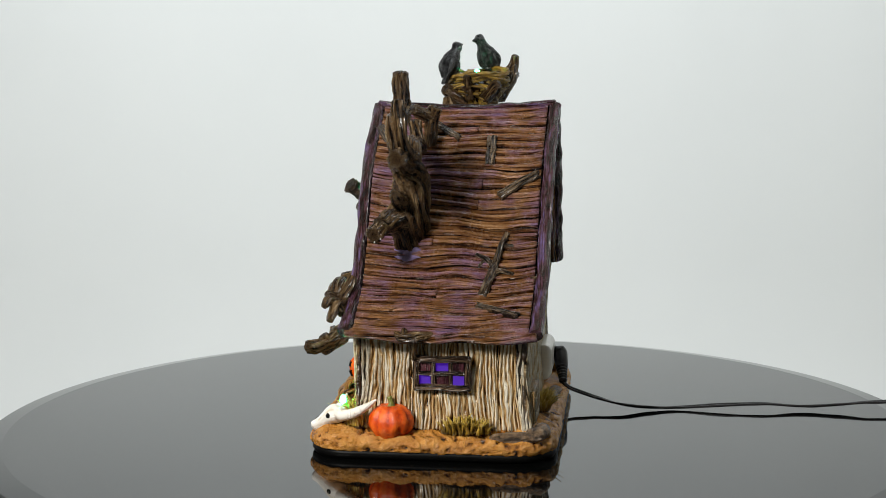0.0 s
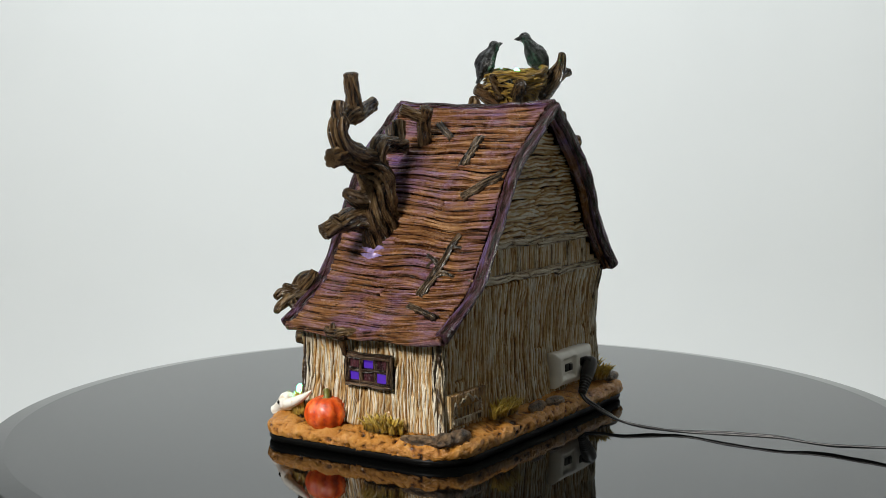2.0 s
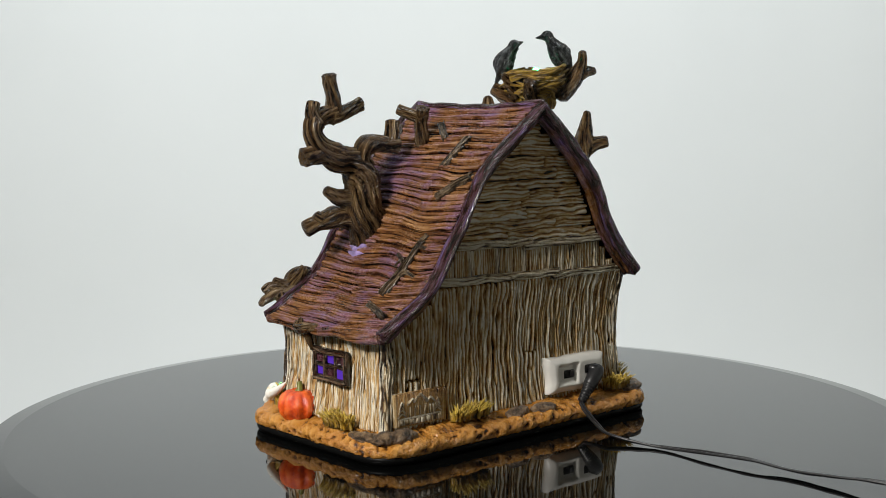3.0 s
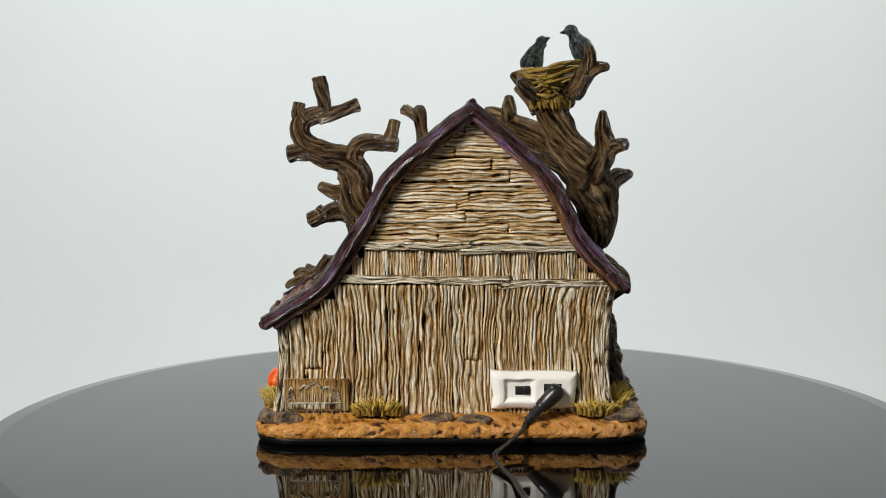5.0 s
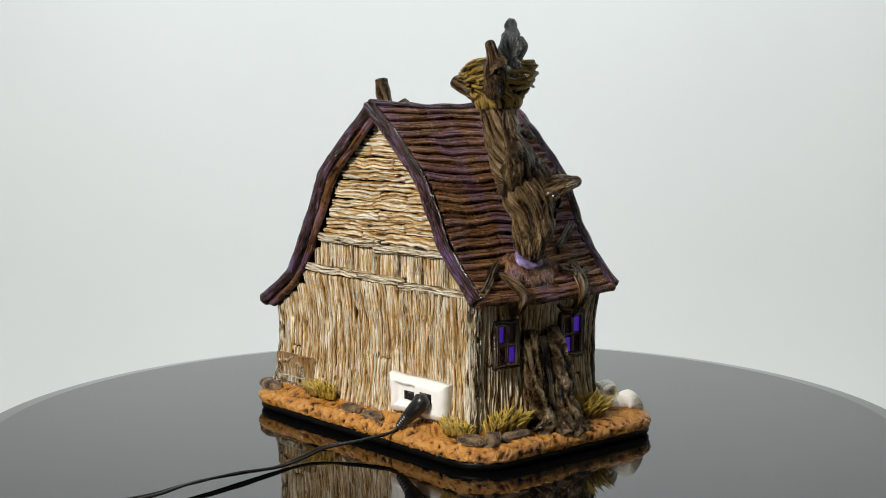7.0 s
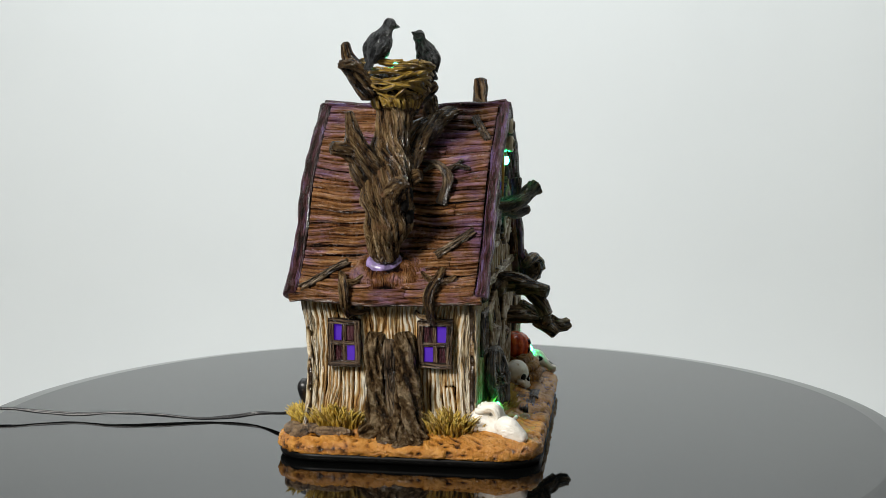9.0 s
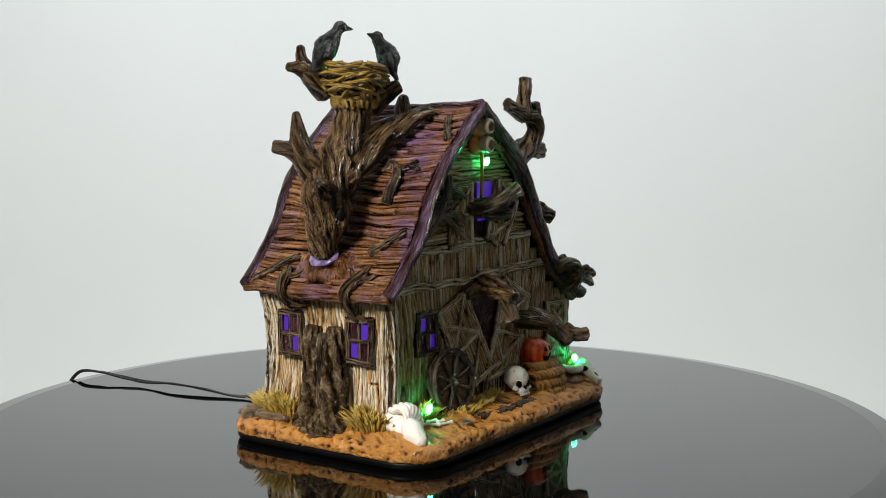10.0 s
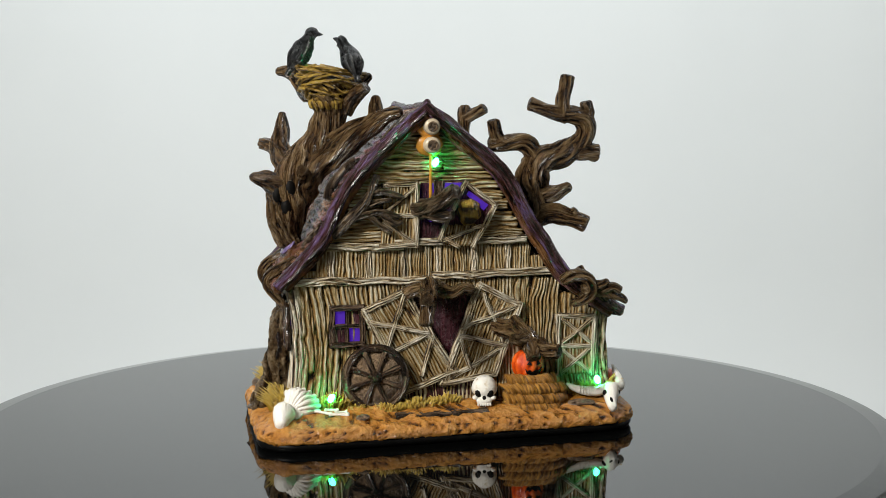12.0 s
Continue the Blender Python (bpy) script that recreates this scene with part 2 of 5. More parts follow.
def smooth_path(nodes, steps):
    """Catmull-Rom through (x, y, z, r) nodes."""
    q = [np.array(n, float) for n in nodes]
    q = [2 * q[0] - q[1]] + q + [2 * q[-1] - q[-2]]
    out = []
    for i in range(1, len(q) - 2):
        for s in range(steps):
            t = s / steps
            a, b, c, d = q[i - 1], q[i], q[i + 1], q[i + 2]
            out.append(0.5 * (2 * b + (c - a) * t + (2 * a - 5 * b + 4 * c - d) * t * t + (3 * b - a - 3 * c + d) * t ** 3))
    out.append(q[-2])
    return out


def limb(name, nodes, material, parent, seed=0.0, label="", around=22, rough=0.2, ridges=6, twist=1.2, steps=7, cut=True, grain_len=60):
    """A gnarled tapering limb with furrows that wind along it and a broken end."""
    path = smooth_path(nodes, steps)
    verts, grain, faces, flow = [], [], [], []
    up = Vector((0.31, 0.2, 0.93))
    travelled, prev = 0.0, None
    n = len(path)
    for k, p in enumerate(path):
        c = Vector(p[:3])
        d = Vector(path[min(k + 1, n - 1)][:3]) - Vector(path[max(k - 1, 0)][:3])
        d.normalize()
        a = up - d * up.dot(d)
        if a.length < 0.05:
            a = Vector((1, 0, 0)) - d * d.x
        a.normalize()
        up = a
        b = d.cross(a)
        if prev is not None:
            travelled += (c - prev).length
        prev = c
        for i in range(around):
            th = 2 * math.pi * i / around
            wd = th + twist * travelled * 25
            f = 2 * abs(math.sin(wd * ridges / 2 + 1.6 * fbm(math.cos(th) * 1.2, math.sin(th) * 1.2, travelled * grain_len + seed, 2))) ** 0.7 - 1 if ridges else 0.0
            f = 0.55 * f + 0.8 * fbm(math.cos(wd) * 2.2 + seed, math.sin(wd) * 2.2, travelled * grain_len * 0.8, 3)
            knob = 1.1 * fbm(math.cos(th) * 0.8 + seed, math.sin(th) * 0.8, travelled * 90 + seed, 1)
            flare = 1 + 0.14 * max(0.0, 1 - (n - 1 - k) / 4) if cut else 1.0
            r = max(0.0004, p[3]) * (1 + rough * f + 0.25 * knob) * flare
            verts.append(c + (a * math.cos(th) + b * math.sin(th)) * r)
            flow.append((p[3] * math.cos(wd), p[3] * math.sin(wd), travelled + seed))
            grain.append(max(0.0, min(1.0, 0.5 + 0.4 * f)))
    for k in range(n - 1):
        for i in range(around):
            j = (i + 1) % around
            faces.append((k * around + i, k * around + j, (k + 1) * around + j, (k + 1) * around + i))
    for k, sgn in ((0, -1), (n - 1, 1)):
        c = Vector(path[k][:3])
        d = (Vector(path[min(k + 1, n - 1)][:3]) - Vector(path[max(k - 1, 0)][:3])).normalized()
        base = len(verts)
        for i in range(around):
            v = verts[k * around + i]
            flow.append((v - c) * 0.6)
            verts.append(c + (v - c) * (0.72 if cut else 0.6) + d * sgn * path[k][3] * (0.24 if cut else 0.45))
            grain.append(0.62)
        flow.append((0, 0, seed))
        verts.append(c + d * sgn * path[k][3] * (0.12 if cut else 0.6))
        grain.append(0.5)
        for i in range(around):
            j = (i + 1) % around
            q = (k * around + i, k * around + j, base + j, base + i)
            faces.append(q if sgn > 0 else q[::-1])
            q = (base + i, base + j, base + around)
            faces.append(q if sgn > 0 else q[::-1])
    return make(name, verts, faces, material, parent, label, grain, flow=flow)


def blob(name, c, size, material, parent, seed=0.0, rough=0.12, freq=1.6, label="", turn=(0, 0, 0), shape=None, div=3, ridge=None):
    """A lumpy rounded body; shape(v) may reform the unit sphere's points."""
    bm = bmesh.new()
    bmesh.ops.create_icosphere(bm, subdivisions=div, radius=1)
    m = Matrix.LocRotScale(Vector(c), Euler([radians(a) for a in turn]), None) @ Matrix.Diagonal((*size, 1))
    verts, grain = [], []
    for v in bm.verts:
        p = v.co.copy()
        f = fbm(p.x * freq + seed, p.y * freq, p.z * freq + seed, 3)
        g = 0.55 + 0.6 * f
        if ridge:
            rr = ridge(p)
            f += rr
            g += rr * 2.0
        if shape:
            p = shape(p)
        p = p * (1 + rough * f)
        verts.append(m @ p)
        grain.append(max(0.0, min(1.0, g)))
    bm.verts.index_update()
    faces = [[v.index for v in f.verts] for f in bm.faces]
    bm.free()
    return make(name, verts, faces, material, parent, label, grain)


def box_bm(lo, hi, bevel=0.0, seg=2):
    bm = bmesh.new()
    bmesh.ops.create_cube(bm, size=1)
    for v in bm.verts:
        v.co = Vector([lo[k] if v.co[k] < 0 else hi[k] for k in range(3)])
    if bevel:
        bmesh.ops.bevel(bm, geom=list(bm.edges), offset=bevel, segments=seg, affect="EDGES", profile=0.5)
    return bm


def lathe_bm(profile, n=48):
    """Turned about z: (radius, height) pairs."""
    bm = bmesh.new()
    rings = []
    for r, z in profile:
        if r < 1e-6:
            rings.append([bm.verts.new((0, 0, z))])
        else:
            rings.append([bm.verts.new((r * math.cos(2 * math.pi * i / n), r * math.sin(2 * math.pi * i / n), z)) for i in range(n)])
    for a, b in zip(rings, rings[1:]):
        for i in range(n):
            j = (i + 1) % n
            if len(a) == 1 and len(b) > 1:
                bm.faces.new((a[0], b[j], b[i]))
            elif len(b) == 1 and len(a) > 1:
                bm.faces.new((a[i], a[j], b[0]))
            elif len(a) > 1:
                bm.faces.new((a[i], a[j], b[j], b[i]))
    return bm


# ---- the studio ----


def studio():
    # seamless paper: a wall that curves into the floor
    prof = [(1.0 - 3.2, -0.75)] + [(1.0, -0.75)] + [(1.6 + 0.6 * math.sin(a), -0.15 - 0.6 * math.cos(a)) for a in [radians(d) for d in range(15, 91, 15)]] + [(2.2, 2.4)]
    xs = [-3.0 + 6.0 * i / 12 for i in range(13)]
    verts = [(x, y, z) for x in xs for y, z in prof]
    n = len(prof)
    faces = [(i * n + j, (i + 1) * n + j, (i + 1) * n + j + 1, i * n + j + 1) for i in range(12) for j in range(n - 1)]
    tagged(make("backdrop", verts, faces, PAPER), "plain white seamless studio backdrop curving into the floor", "backdrop", kind="structure")
    # Unseen walls and ceiling, added; the pale east one bounces fill light.
    for name, lo, hi, m in (("wall_west", (-3.1, -2.3, -0.8), (-3.0, 2.3, 2.5), ROOMPAINT), ("wall_east", (3.0, -2.3, -0.8), (3.1, 2.3, 2.5), BOUNCEPAINT),
                            ("wall_south", (-3.1, -2.4, -0.8), (3.1, -2.3, 2.5), DARKPAINT), ("wall_north", (-3.1, 2.3, -0.8), (3.1, 2.4, 2.5), ROOMPAINT),
                            ("ceiling", (-3.1, -2.4, 2.5), (3.1, 2.4, 2.6), ROOMPAINT)):
        tagged(part(name, box_bm(lo, hi), m, smooth=False), "plain painted studio " + ("ceiling" if name == "ceiling" else "wall") + " out of view, toned for bounce light", name.split("_")[0], kind="structure")


studio()

DISC = (-0.0099, 0.008)


def turntable():
    """A round black glass plate with a ground edge, on a black column."""
    top = new("turntable")
    tagged(top, "round black glass turntable plate with a ground edge", "turntable")
    bm = lathe_bm([(0, 0), (0.15, 0), (0.29, 0), (0.2915, -0.0002), (0.304, -0.0018), (0.3058, -0.003), (0.3058, -0.009), (0.304, -0.0105), (0, -0.0105)], 160)
    bmesh.ops.translate(bm, verts=bm.verts, vec=(*DISC, 0))
    part("glass_plate", bm, GLASS, top, "glossy black glass plate", smooth=False)
    bm = lathe_bm([(0, -0.0106), (0.16, -0.0106), (0.165, -0.014), (0.165, -0.055), (0.16, -0.06), (0, -0.06)], 64)
    part("motor_housing", bm, BLACK, top)
    tagged(part("pedestal", lathe_bm([(0, -0.0605), (0.255, -0.0605), (0.26, -0.065), (0.26, -0.745), (0, -0.745)], 64), BLACK), "round black pedestal under the turntable", "pedestal")
    return top


TABLE = turntable()

HOUSE = new("barn_figurine")
tagged(HOUSE, "painted resin haunted barn figurine with dead trees on an ochre base", "figurine")

# ---- the barn: roof line ----
WEST = [(-0.0185, 0.2065), (-0.0392, 0.1888), (-0.0678, 0.1597), (-0.0847, 0.1277), (-0.0982, 0.111), (-0.1125, 0.0968)]
EAST = [(-0.0185, 0.2065), (0.0123, 0.1821), (0.0318, 0.1655), (0.0481, 0.1371), (0.0628, 0.1142), (0.0739, 0.0985), (0.092, 0.0862), (0.1088, 0.0755)]
UNDER = [(-0.1059, 0.0908), (-0.0891, 0.1072), (-0.0705, 0.1371), (-0.0553, 0.1671), (-0.0188, 0.1971), (0.0172, 0.1718), (0.028, 0.1564), (0.0462, 0.1216), (0.0702, 0.0879), (0.102, 0.0703)]
FRONT_Y, BACK_Y = -0.0445, 0.0725
YF, YB, XW, XE = -0.0365, 0.0635, -0.1025, 0.1015


class Line:
    """A profile in the x, z plane, by arc length."""

    def __init__(self, pts):
        fine = []
        for p in smooth_path([(x, 0, z, 0) for x, z in pts], 8):
            fine.append((p[0], p[2]))
        lin = np.array(fine)
        self.p = lin
        self.s = np.r_[0, np.cumsum(np.hypot(*np.diff(lin, axis=0).T))]
        self.len = self.s[-1]

    def at(self, s):
        x, z = np.interp(s, self.s, self.p[:, 0]), np.interp(s, self.s, self.p[:, 1])
        e = 0.002
        dx = np.interp(s + e, self.s, self.p[:, 0]) - np.interp(s - e, self.s, self.p[:, 0])
        dz = np.interp(s + e, self.s, self.p[:, 1]) - np.interp(s - e, self.s, self.p[:, 1])
        n = Vector((-dz, 0, dx)).normalized()
        return Vector((x, 0, z)), n if n.z > 0 else -n


LINES = {"west": Line(WEST), "east": Line(EAST)}


def sag(y):
    t = (y - 0.013) / 0.06
    return -0.0024 * max(0.0, 1 - t * t)


def roof_point(side, s, y, up=0.0):
    p, n = LINES[side].at(s)
    q = p + n * up
    # the roof narrows a little towards the eaves
    f = s / LINES[side].len
    y -= f * (0.0025 if side == "west" else 0.004) * max(0.0, y) / 0.0725 + f * 0.0022 * min(0.0, y) / 0.0445
    return Vector((q.x, y, q.z + sag(y))), n


def under(x):
    return float(np.interp(x, [u[0] for u in UNDER], [u[1] for u in UNDER]))


def roof():
    for side in ("west", "east"):
        line = LINES[side]
        # deck
        ny, ns = 16, 40
        verts, faces = [], []
        for lay in (-0.0012, -0.0058):
            for j in range(ns + 1):
                for i in range(ny + 1):
                    verts.append(roof_point(side, line.len * j / ns, FRONT_Y + 0.002 + (BACK_Y - FRONT_Y - 0.004) * i / ny, lay)[0])
        w, m = ny + 1, (ny + 1) * (ns + 1)
        for j in range(ns):
            for i in range(ny):
                q = (j * w + i, j * w + i + 1, (j + 1) * w + i + 1, (j + 1) * w + i)
                faces += [q, tuple(k + m for k in q[::-1])]
        edge = list(range(ny)) + [j * w + ny for j in range(ns)] + [ns * w + i for i in range(ny, 0, -1)] + [j * w for j in range(ns, 0, -1)]
        faces += [(edge[k], edge[k] + m, edge[(k + 1) % len(edge)] + m, edge[(k + 1) % len(edge)]) for k in range(len(edge))]
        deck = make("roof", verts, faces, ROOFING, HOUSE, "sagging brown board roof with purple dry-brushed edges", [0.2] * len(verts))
        rows = 20 if side == "west" else 27
        step = line.len / rows
        rnd = random.Random(5 if side == "west" else 8)
        for r in range(rows):
            cuts = [0.0] + sorted(rnd.uniform(0.15, 0.85) for _ in range(rnd.choice((0, 0, 1, 1)))) + [1.0]
            for a, b in zip(cuts, cuts[1:]):
                if b - a < 0.06:
                    continue
                seed = rnd.uniform(0, 90)
                y0, y1 = FRONT_Y + 0.0045 + (BACK_Y - FRONT_Y - 0.009) * a, FRONT_Y + 0.0045 + (BACK_Y - FRONT_Y - 0.009) * b - (0.0003 if b < 1 else 0)
                tilt = rnd.uniform(-0.0006, 0.0006)

                def place(u, v, r=r, y0=y0, y1=y1, tilt=tilt):
                    y = y0 + (y1 - y0) * v
                    wave = lambda k: 0.0034 * fbm(y * 26, k * 0.16 + (9 if side == "west" else 3), 1.3, 2) * min(1.0, k * 0.5, (rows - k) * 0.6)
                    s = (r + u * 1.06 - 0.06) * step + (wave(r) * (1 - u) + wave(r + 1) * u) + tilt * (v - 0.5)
                    return roof_point(side, max(0.0, min(line.len, s)), y)

                def lift(u, v, seed=seed, y0=y0, y1=y1):
                    y = (y1 - y0) * v
                    g = fbm(u * 4.2 + seed, y * 55, seed, 3)
                    g2 = 2 * abs(math.sin(u * 7.2 + 1.5 * fbm(y * 40, seed, 1.0, 2))) ** 0.6 - 1
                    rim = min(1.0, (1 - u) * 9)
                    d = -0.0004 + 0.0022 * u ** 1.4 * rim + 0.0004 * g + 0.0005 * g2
                    # Paint level drops under the row above: groove wash plus overlap shade in colour.
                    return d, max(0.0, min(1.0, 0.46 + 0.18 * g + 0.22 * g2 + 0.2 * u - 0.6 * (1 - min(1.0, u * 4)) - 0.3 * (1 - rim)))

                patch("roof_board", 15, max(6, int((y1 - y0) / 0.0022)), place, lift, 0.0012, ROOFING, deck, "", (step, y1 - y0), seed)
        # eave board
        limb("eave", [(*[roof_point(side, line.len, FRONT_Y + (BACK_Y - FRONT_Y) * t, -0.0022)[0][k] for k in (0, 1)], roof_point(side, line.len, FRONT_Y + (BACK_Y - FRONT_Y) * t, -0.0022)[0][2] + 0.0018 * fbm(t * 4, rows, 2.0, 2), 0.003) for t in [i / 8 for i in range(9)]],
             ROOFING, deck, 3.0, around=12, rough=0.12, ridges=3, steps=4)
        # verges
        for y in (FRONT_Y, BACK_Y):
            nodes = []
            for k in range(19):
                p = roof_point(side, line.len * k / 18, y, -0.0015)[0]
                nodes.append((p.x, p.y + 0.0008 * fbm(k * 0.9, y * 90, 0.5, 2), p.z + 0.0004 * fbm(k * 0.8, 4.2, y * 50, 2), 0.0036))
            limb("verge_board", nodes, VERGE, deck, 2.0 + y * 40, "purple-edged verge board", around=12, rough=0.13, ridges=3, twist=0.1, steps=4)
            # inner rake under the verge
            nodes = []
            for k in range(13):
                p = roof_point(side, line.len * (0.02 + 0.96 * k / 12), y + (0.0035 if y < 0 else -0.0035), -0.0062)[0]
                nodes.append((p.x, p.y, p.z, 0.0026))
            limb("rake", nodes, ROOFING, deck, 7.0 + y * 30, around=10, rough=0.16, ridges=3, twist=0.1, steps=4)
    # ridge cap
    nodes = [(-0.0185, FRONT_Y + (BACK_Y - FRONT_Y) * k / 10, 0.2068 + sag(FRONT_Y + (BACK_Y - FRONT_Y) * k / 10) + 0.0006 * fbm(k * 0.9, 1.1, 2.2, 2), 0.0021) for k in range(11)]
    limb("ridge_cap", nodes, VERGE, HOUSE, 4.0, "purple ridge cap", around=10, rough=0.12, ridges=2, twist=0.0, steps=4)


roof()

# ---- the walls ----
CREAM = SIDING
BANDS = (0.0975, 0.1185)


def pinch(axis, sign):
    def f(p):
        z = (p.z - 0.055) / 0.04
        v = Vector((0, 0, 0))
        v[axis] = sign * 0.0042 * (z * z - 0.6)
        v[1 - axis] = 0.004 * (z * z - 0.6) * (p.y - 0.0135) / 0.05
        return v
    return f


def flare(p, sign):
    """The walls lean in at half height and out again at the eaves and the soil."""
    f = ((p.z - 0.055) / 0.04) ** 2 - 0.6
    return Vector((0.0042 * f * (p.x / 0.1), 0.003 * f if sign > 0 else 0.0, 0))


def gable_wall(name, y, sign, label):
    """One gable end: backing, upright boards, two bands with studs, level boards above."""
    n = Vector((0, sign, 0))
    inner = y - sign * (0.0012 if sign < 0 else 0.0038)
    pts = [(XW + 0.001, 0.012)] + [(x, z - 0.001) for x, z in UNDER if XW < x < XE] + [(XE - 0.001, 0.071), (XE - 0.001, 0.012)]
    verts = [(x, inner, z) for x, z in pts] + [(x, inner - sign * 0.003, z) for x, z in pts]
    k = len(pts)
    faces = [tuple(range(k)), tuple(range(2 * k - 1, k - 1, -1))] + [(i, i + k, (i + 1) % k + k, (i + 1) % k) for i in range(k)]
    wall = make(name, verts, faces, DARKWOOD, HOUSE, label, [0.3] * (2 * k), smooth=False)
    rnd = random.Random(name)
    front = sign < 0
    SIDING = OLDSIDING if front else CREAM
    across = Vector((1, 0, 0))

    def hole(x, z):
        if not front:
            return False
        if z < 0.09 and -0.036 < x < 0.022 and z > 0.02:
            return True
        return False

    x = XW
    while x < XE - 0.004:
        w = min(rnd.uniform(0.0075, 0.0125), XE - x)
        c = x + w / 2
        top = min(BANDS[0] - 0.0005, under(c) + 0.0005)
        if hole(c, 0.05):
            board("board", (c, y, 0.0885), (0, 0, 1), across, n, 0.009, w, SIDING, wall, rnd.uniform(0, 99))
            board("board", (c, y, 0.016), (0, 0, 1), across, n, 0.02 + 0.7 * abs(c + 0.006), w, SIDING, wall, rnd.uniform(0, 99), relief=0.0015)
        else:
            cut = rnd.uniform(0.3, 0.7) if rnd.random() < 0.22 else None
            zs = [0.016, top] if cut is None else [0.016, 0.016 + (top - 0.016) * cut, top]
            for a, b in zip(zs, zs[1:]):
                board("board", (c, y, a), (0, 0, 1), across, n, b - a, w, SIDING, wall, rnd.uniform(0, 99), relief=0.0016, ridges=rnd.choice((2.5, 3.3, 4)), skew=rnd.uniform(-0.001, 0.001), end=0.001,
                      bend=lambda p: flare(p, sign))
        x += w
    # between the bands
    xl, xr = -0.0955, 0.0655
    x = xl
    while x < xr - 0.003:
        w = min(rnd.uniform(0.006, 0.0095), xr - x)
        c = x + w / 2
        top = min(BANDS[1], under(c) - 0.001)
        if top > BANDS[0] + 0.003:
            board("board", (c, y, BANDS[0]), (0, 0, 1), across, n, top - BANDS[0], w, SIDING, wall, rnd.uniform(0, 99), relief=0.0012, ridges=4)
        x += w
    for c in (-0.078, -0.055, -0.033, -0.0105, 0.012, 0.0345):
        board("stud", (c, y + sign * 0.0012, BANDS[0]), (0, 0, 1), across, n, BANDS[1] - BANDS[0], 0.0042, TRIMWOOD, wall, rnd.uniform(0, 99), relief=0.0009, ridges=2)
    for z, a, b in ((BANDS[0], -0.1025, 0.07), (BANDS[1], -0.084, 0.0475)):
        m = a + (b - a) * rnd.uniform(0.35, 0.6)
        for p, q, dz in ((a, m + 0.004, 0.0), (m - 0.003, b, 0.0016)):
            board("band", (p, y + sign * (0.0022 + dz * 0.3), z + dz), (1, 0, 0.012 if dz else -0.01), (0, 0, 1), n, q - p, 0.0052, TRIMWOOD, wall, rnd.uniform(0, 99), relief=0.0011, ridges=2.2, depth=0.0035, end=0.002)
    # level boards in the gable
    z = BANDS[1] + 0.002
    us = [(u[0], u[1]) for u in UNDER]
    while z < 0.193:
        h = rnd.uniform(0.0052, 0.0075)
        zc = z + h / 2
        xl = float(np.interp(zc, [u[1] for u in us[:5]], [u[0] for u in us[:5]]))
        xr = float(np.interp(zc, [u[1] for u in us[4:]][::-1], [u[0] for u in us[4:]][::-1]))
        if xr - xl > 0.004:
            cuts = [xl] + sorted(xl + (xr - xl) * rnd.uniform(0.2, 0.8) for _ in range(1 if rnd.random() < 0.75 else 0)) + [xr]
            for a, b in zip(cuts, cuts[1:]):
                if b - a > 0.003:
                    board("board", (a, y, zc), (1, 0, rnd.uniform(-0.02, 0.02)), (0, 0, 1), n, b - a, h, SIDING, wall, rnd.uniform(0, 99), relief=0.0015, ridges=rnd.choice((2.2, 3)), end=0.001)
        z += h
    # corner posts
    for c, top in ((XW + 0.0015, 0.093), (XE - 0.0015, 0.071)):
        board("corner_post", (c, y + sign * 0.001, 0.016), (0, 0, 1), across, n, top - 0.016, 0.0065, TRIMWOOD, wall, rnd.uniform(0, 99), relief=0.0012, ridges=2,
              bend=lambda p: flare(p, sign))
    return wall


def side_wall(name, x, sign, top, label):
    n = Vector((sign, 0, 0))
    inner = x - sign * 0.0042
    wall = part(name, box_bm((min(inner, inner - sign * 0.003), YF + 0.002, 0.012), (max(inner, inner - sign * 0.003), YB - 0.002, top)), DARKWOOD, HOUSE, label, 0.3, smooth=False)
    rnd = random.Random(name)
    y = YF
    while y < YB - 0.004:
        w = min(rnd.uniform(0.0065, 0.0115), YB - y)
        c = y + w / 2
        zs = [0.016, top] if rnd.random() < 0.8 else [0.016, rnd.uniform(0.03, 0.055), top]
        for a, b in zip(zs, zs[1:]):
            board("board", (x, c, a), (0, 0, 1), (0, 1, 0), n, b - a, w, SIDING, wall, rnd.uniform(0, 99), relief=0.0016, ridges=rnd.choice((2.5, 3.3, 4)), bend=pinch(0, sign), skew=rnd.uniform(-0.0008, 0.0008), end=0.001)
        y += w
    for c in (YF + 0.0015, YB - 0.0015):
        board("corner_post", (x + sign * 0.001, c, 0.016), (0, 0, 1), (0, 1, 0), n, top - 0.016, 0.0065, TRIMWOOD, wall, rnd.uniform(0, 99), relief=0.0012, ridges=2, bend=pinch(0, sign))
    return wall


WALL_BACK = gable_wall("back_wall", YB, 1, "weathered cream and brown plank gable wall")
WALL_FRONT = gable_wall("front_wall", YF, -1, "weathered brown plank gable wall with green light on it")
WALL_EAST = side_wall("lean_to_wall", XE, 1, 0.0725, "low weathered plank wall under the eave")
WALL_WEST = side_wall("tree_side_wall", XW, -1, 0.096, "weathered plank wall behind a tree trunk")

# ---- the base ----
BX0, BX1, BY0, BY1 = -0.127, 0.1157, -0.0722, 0.0805


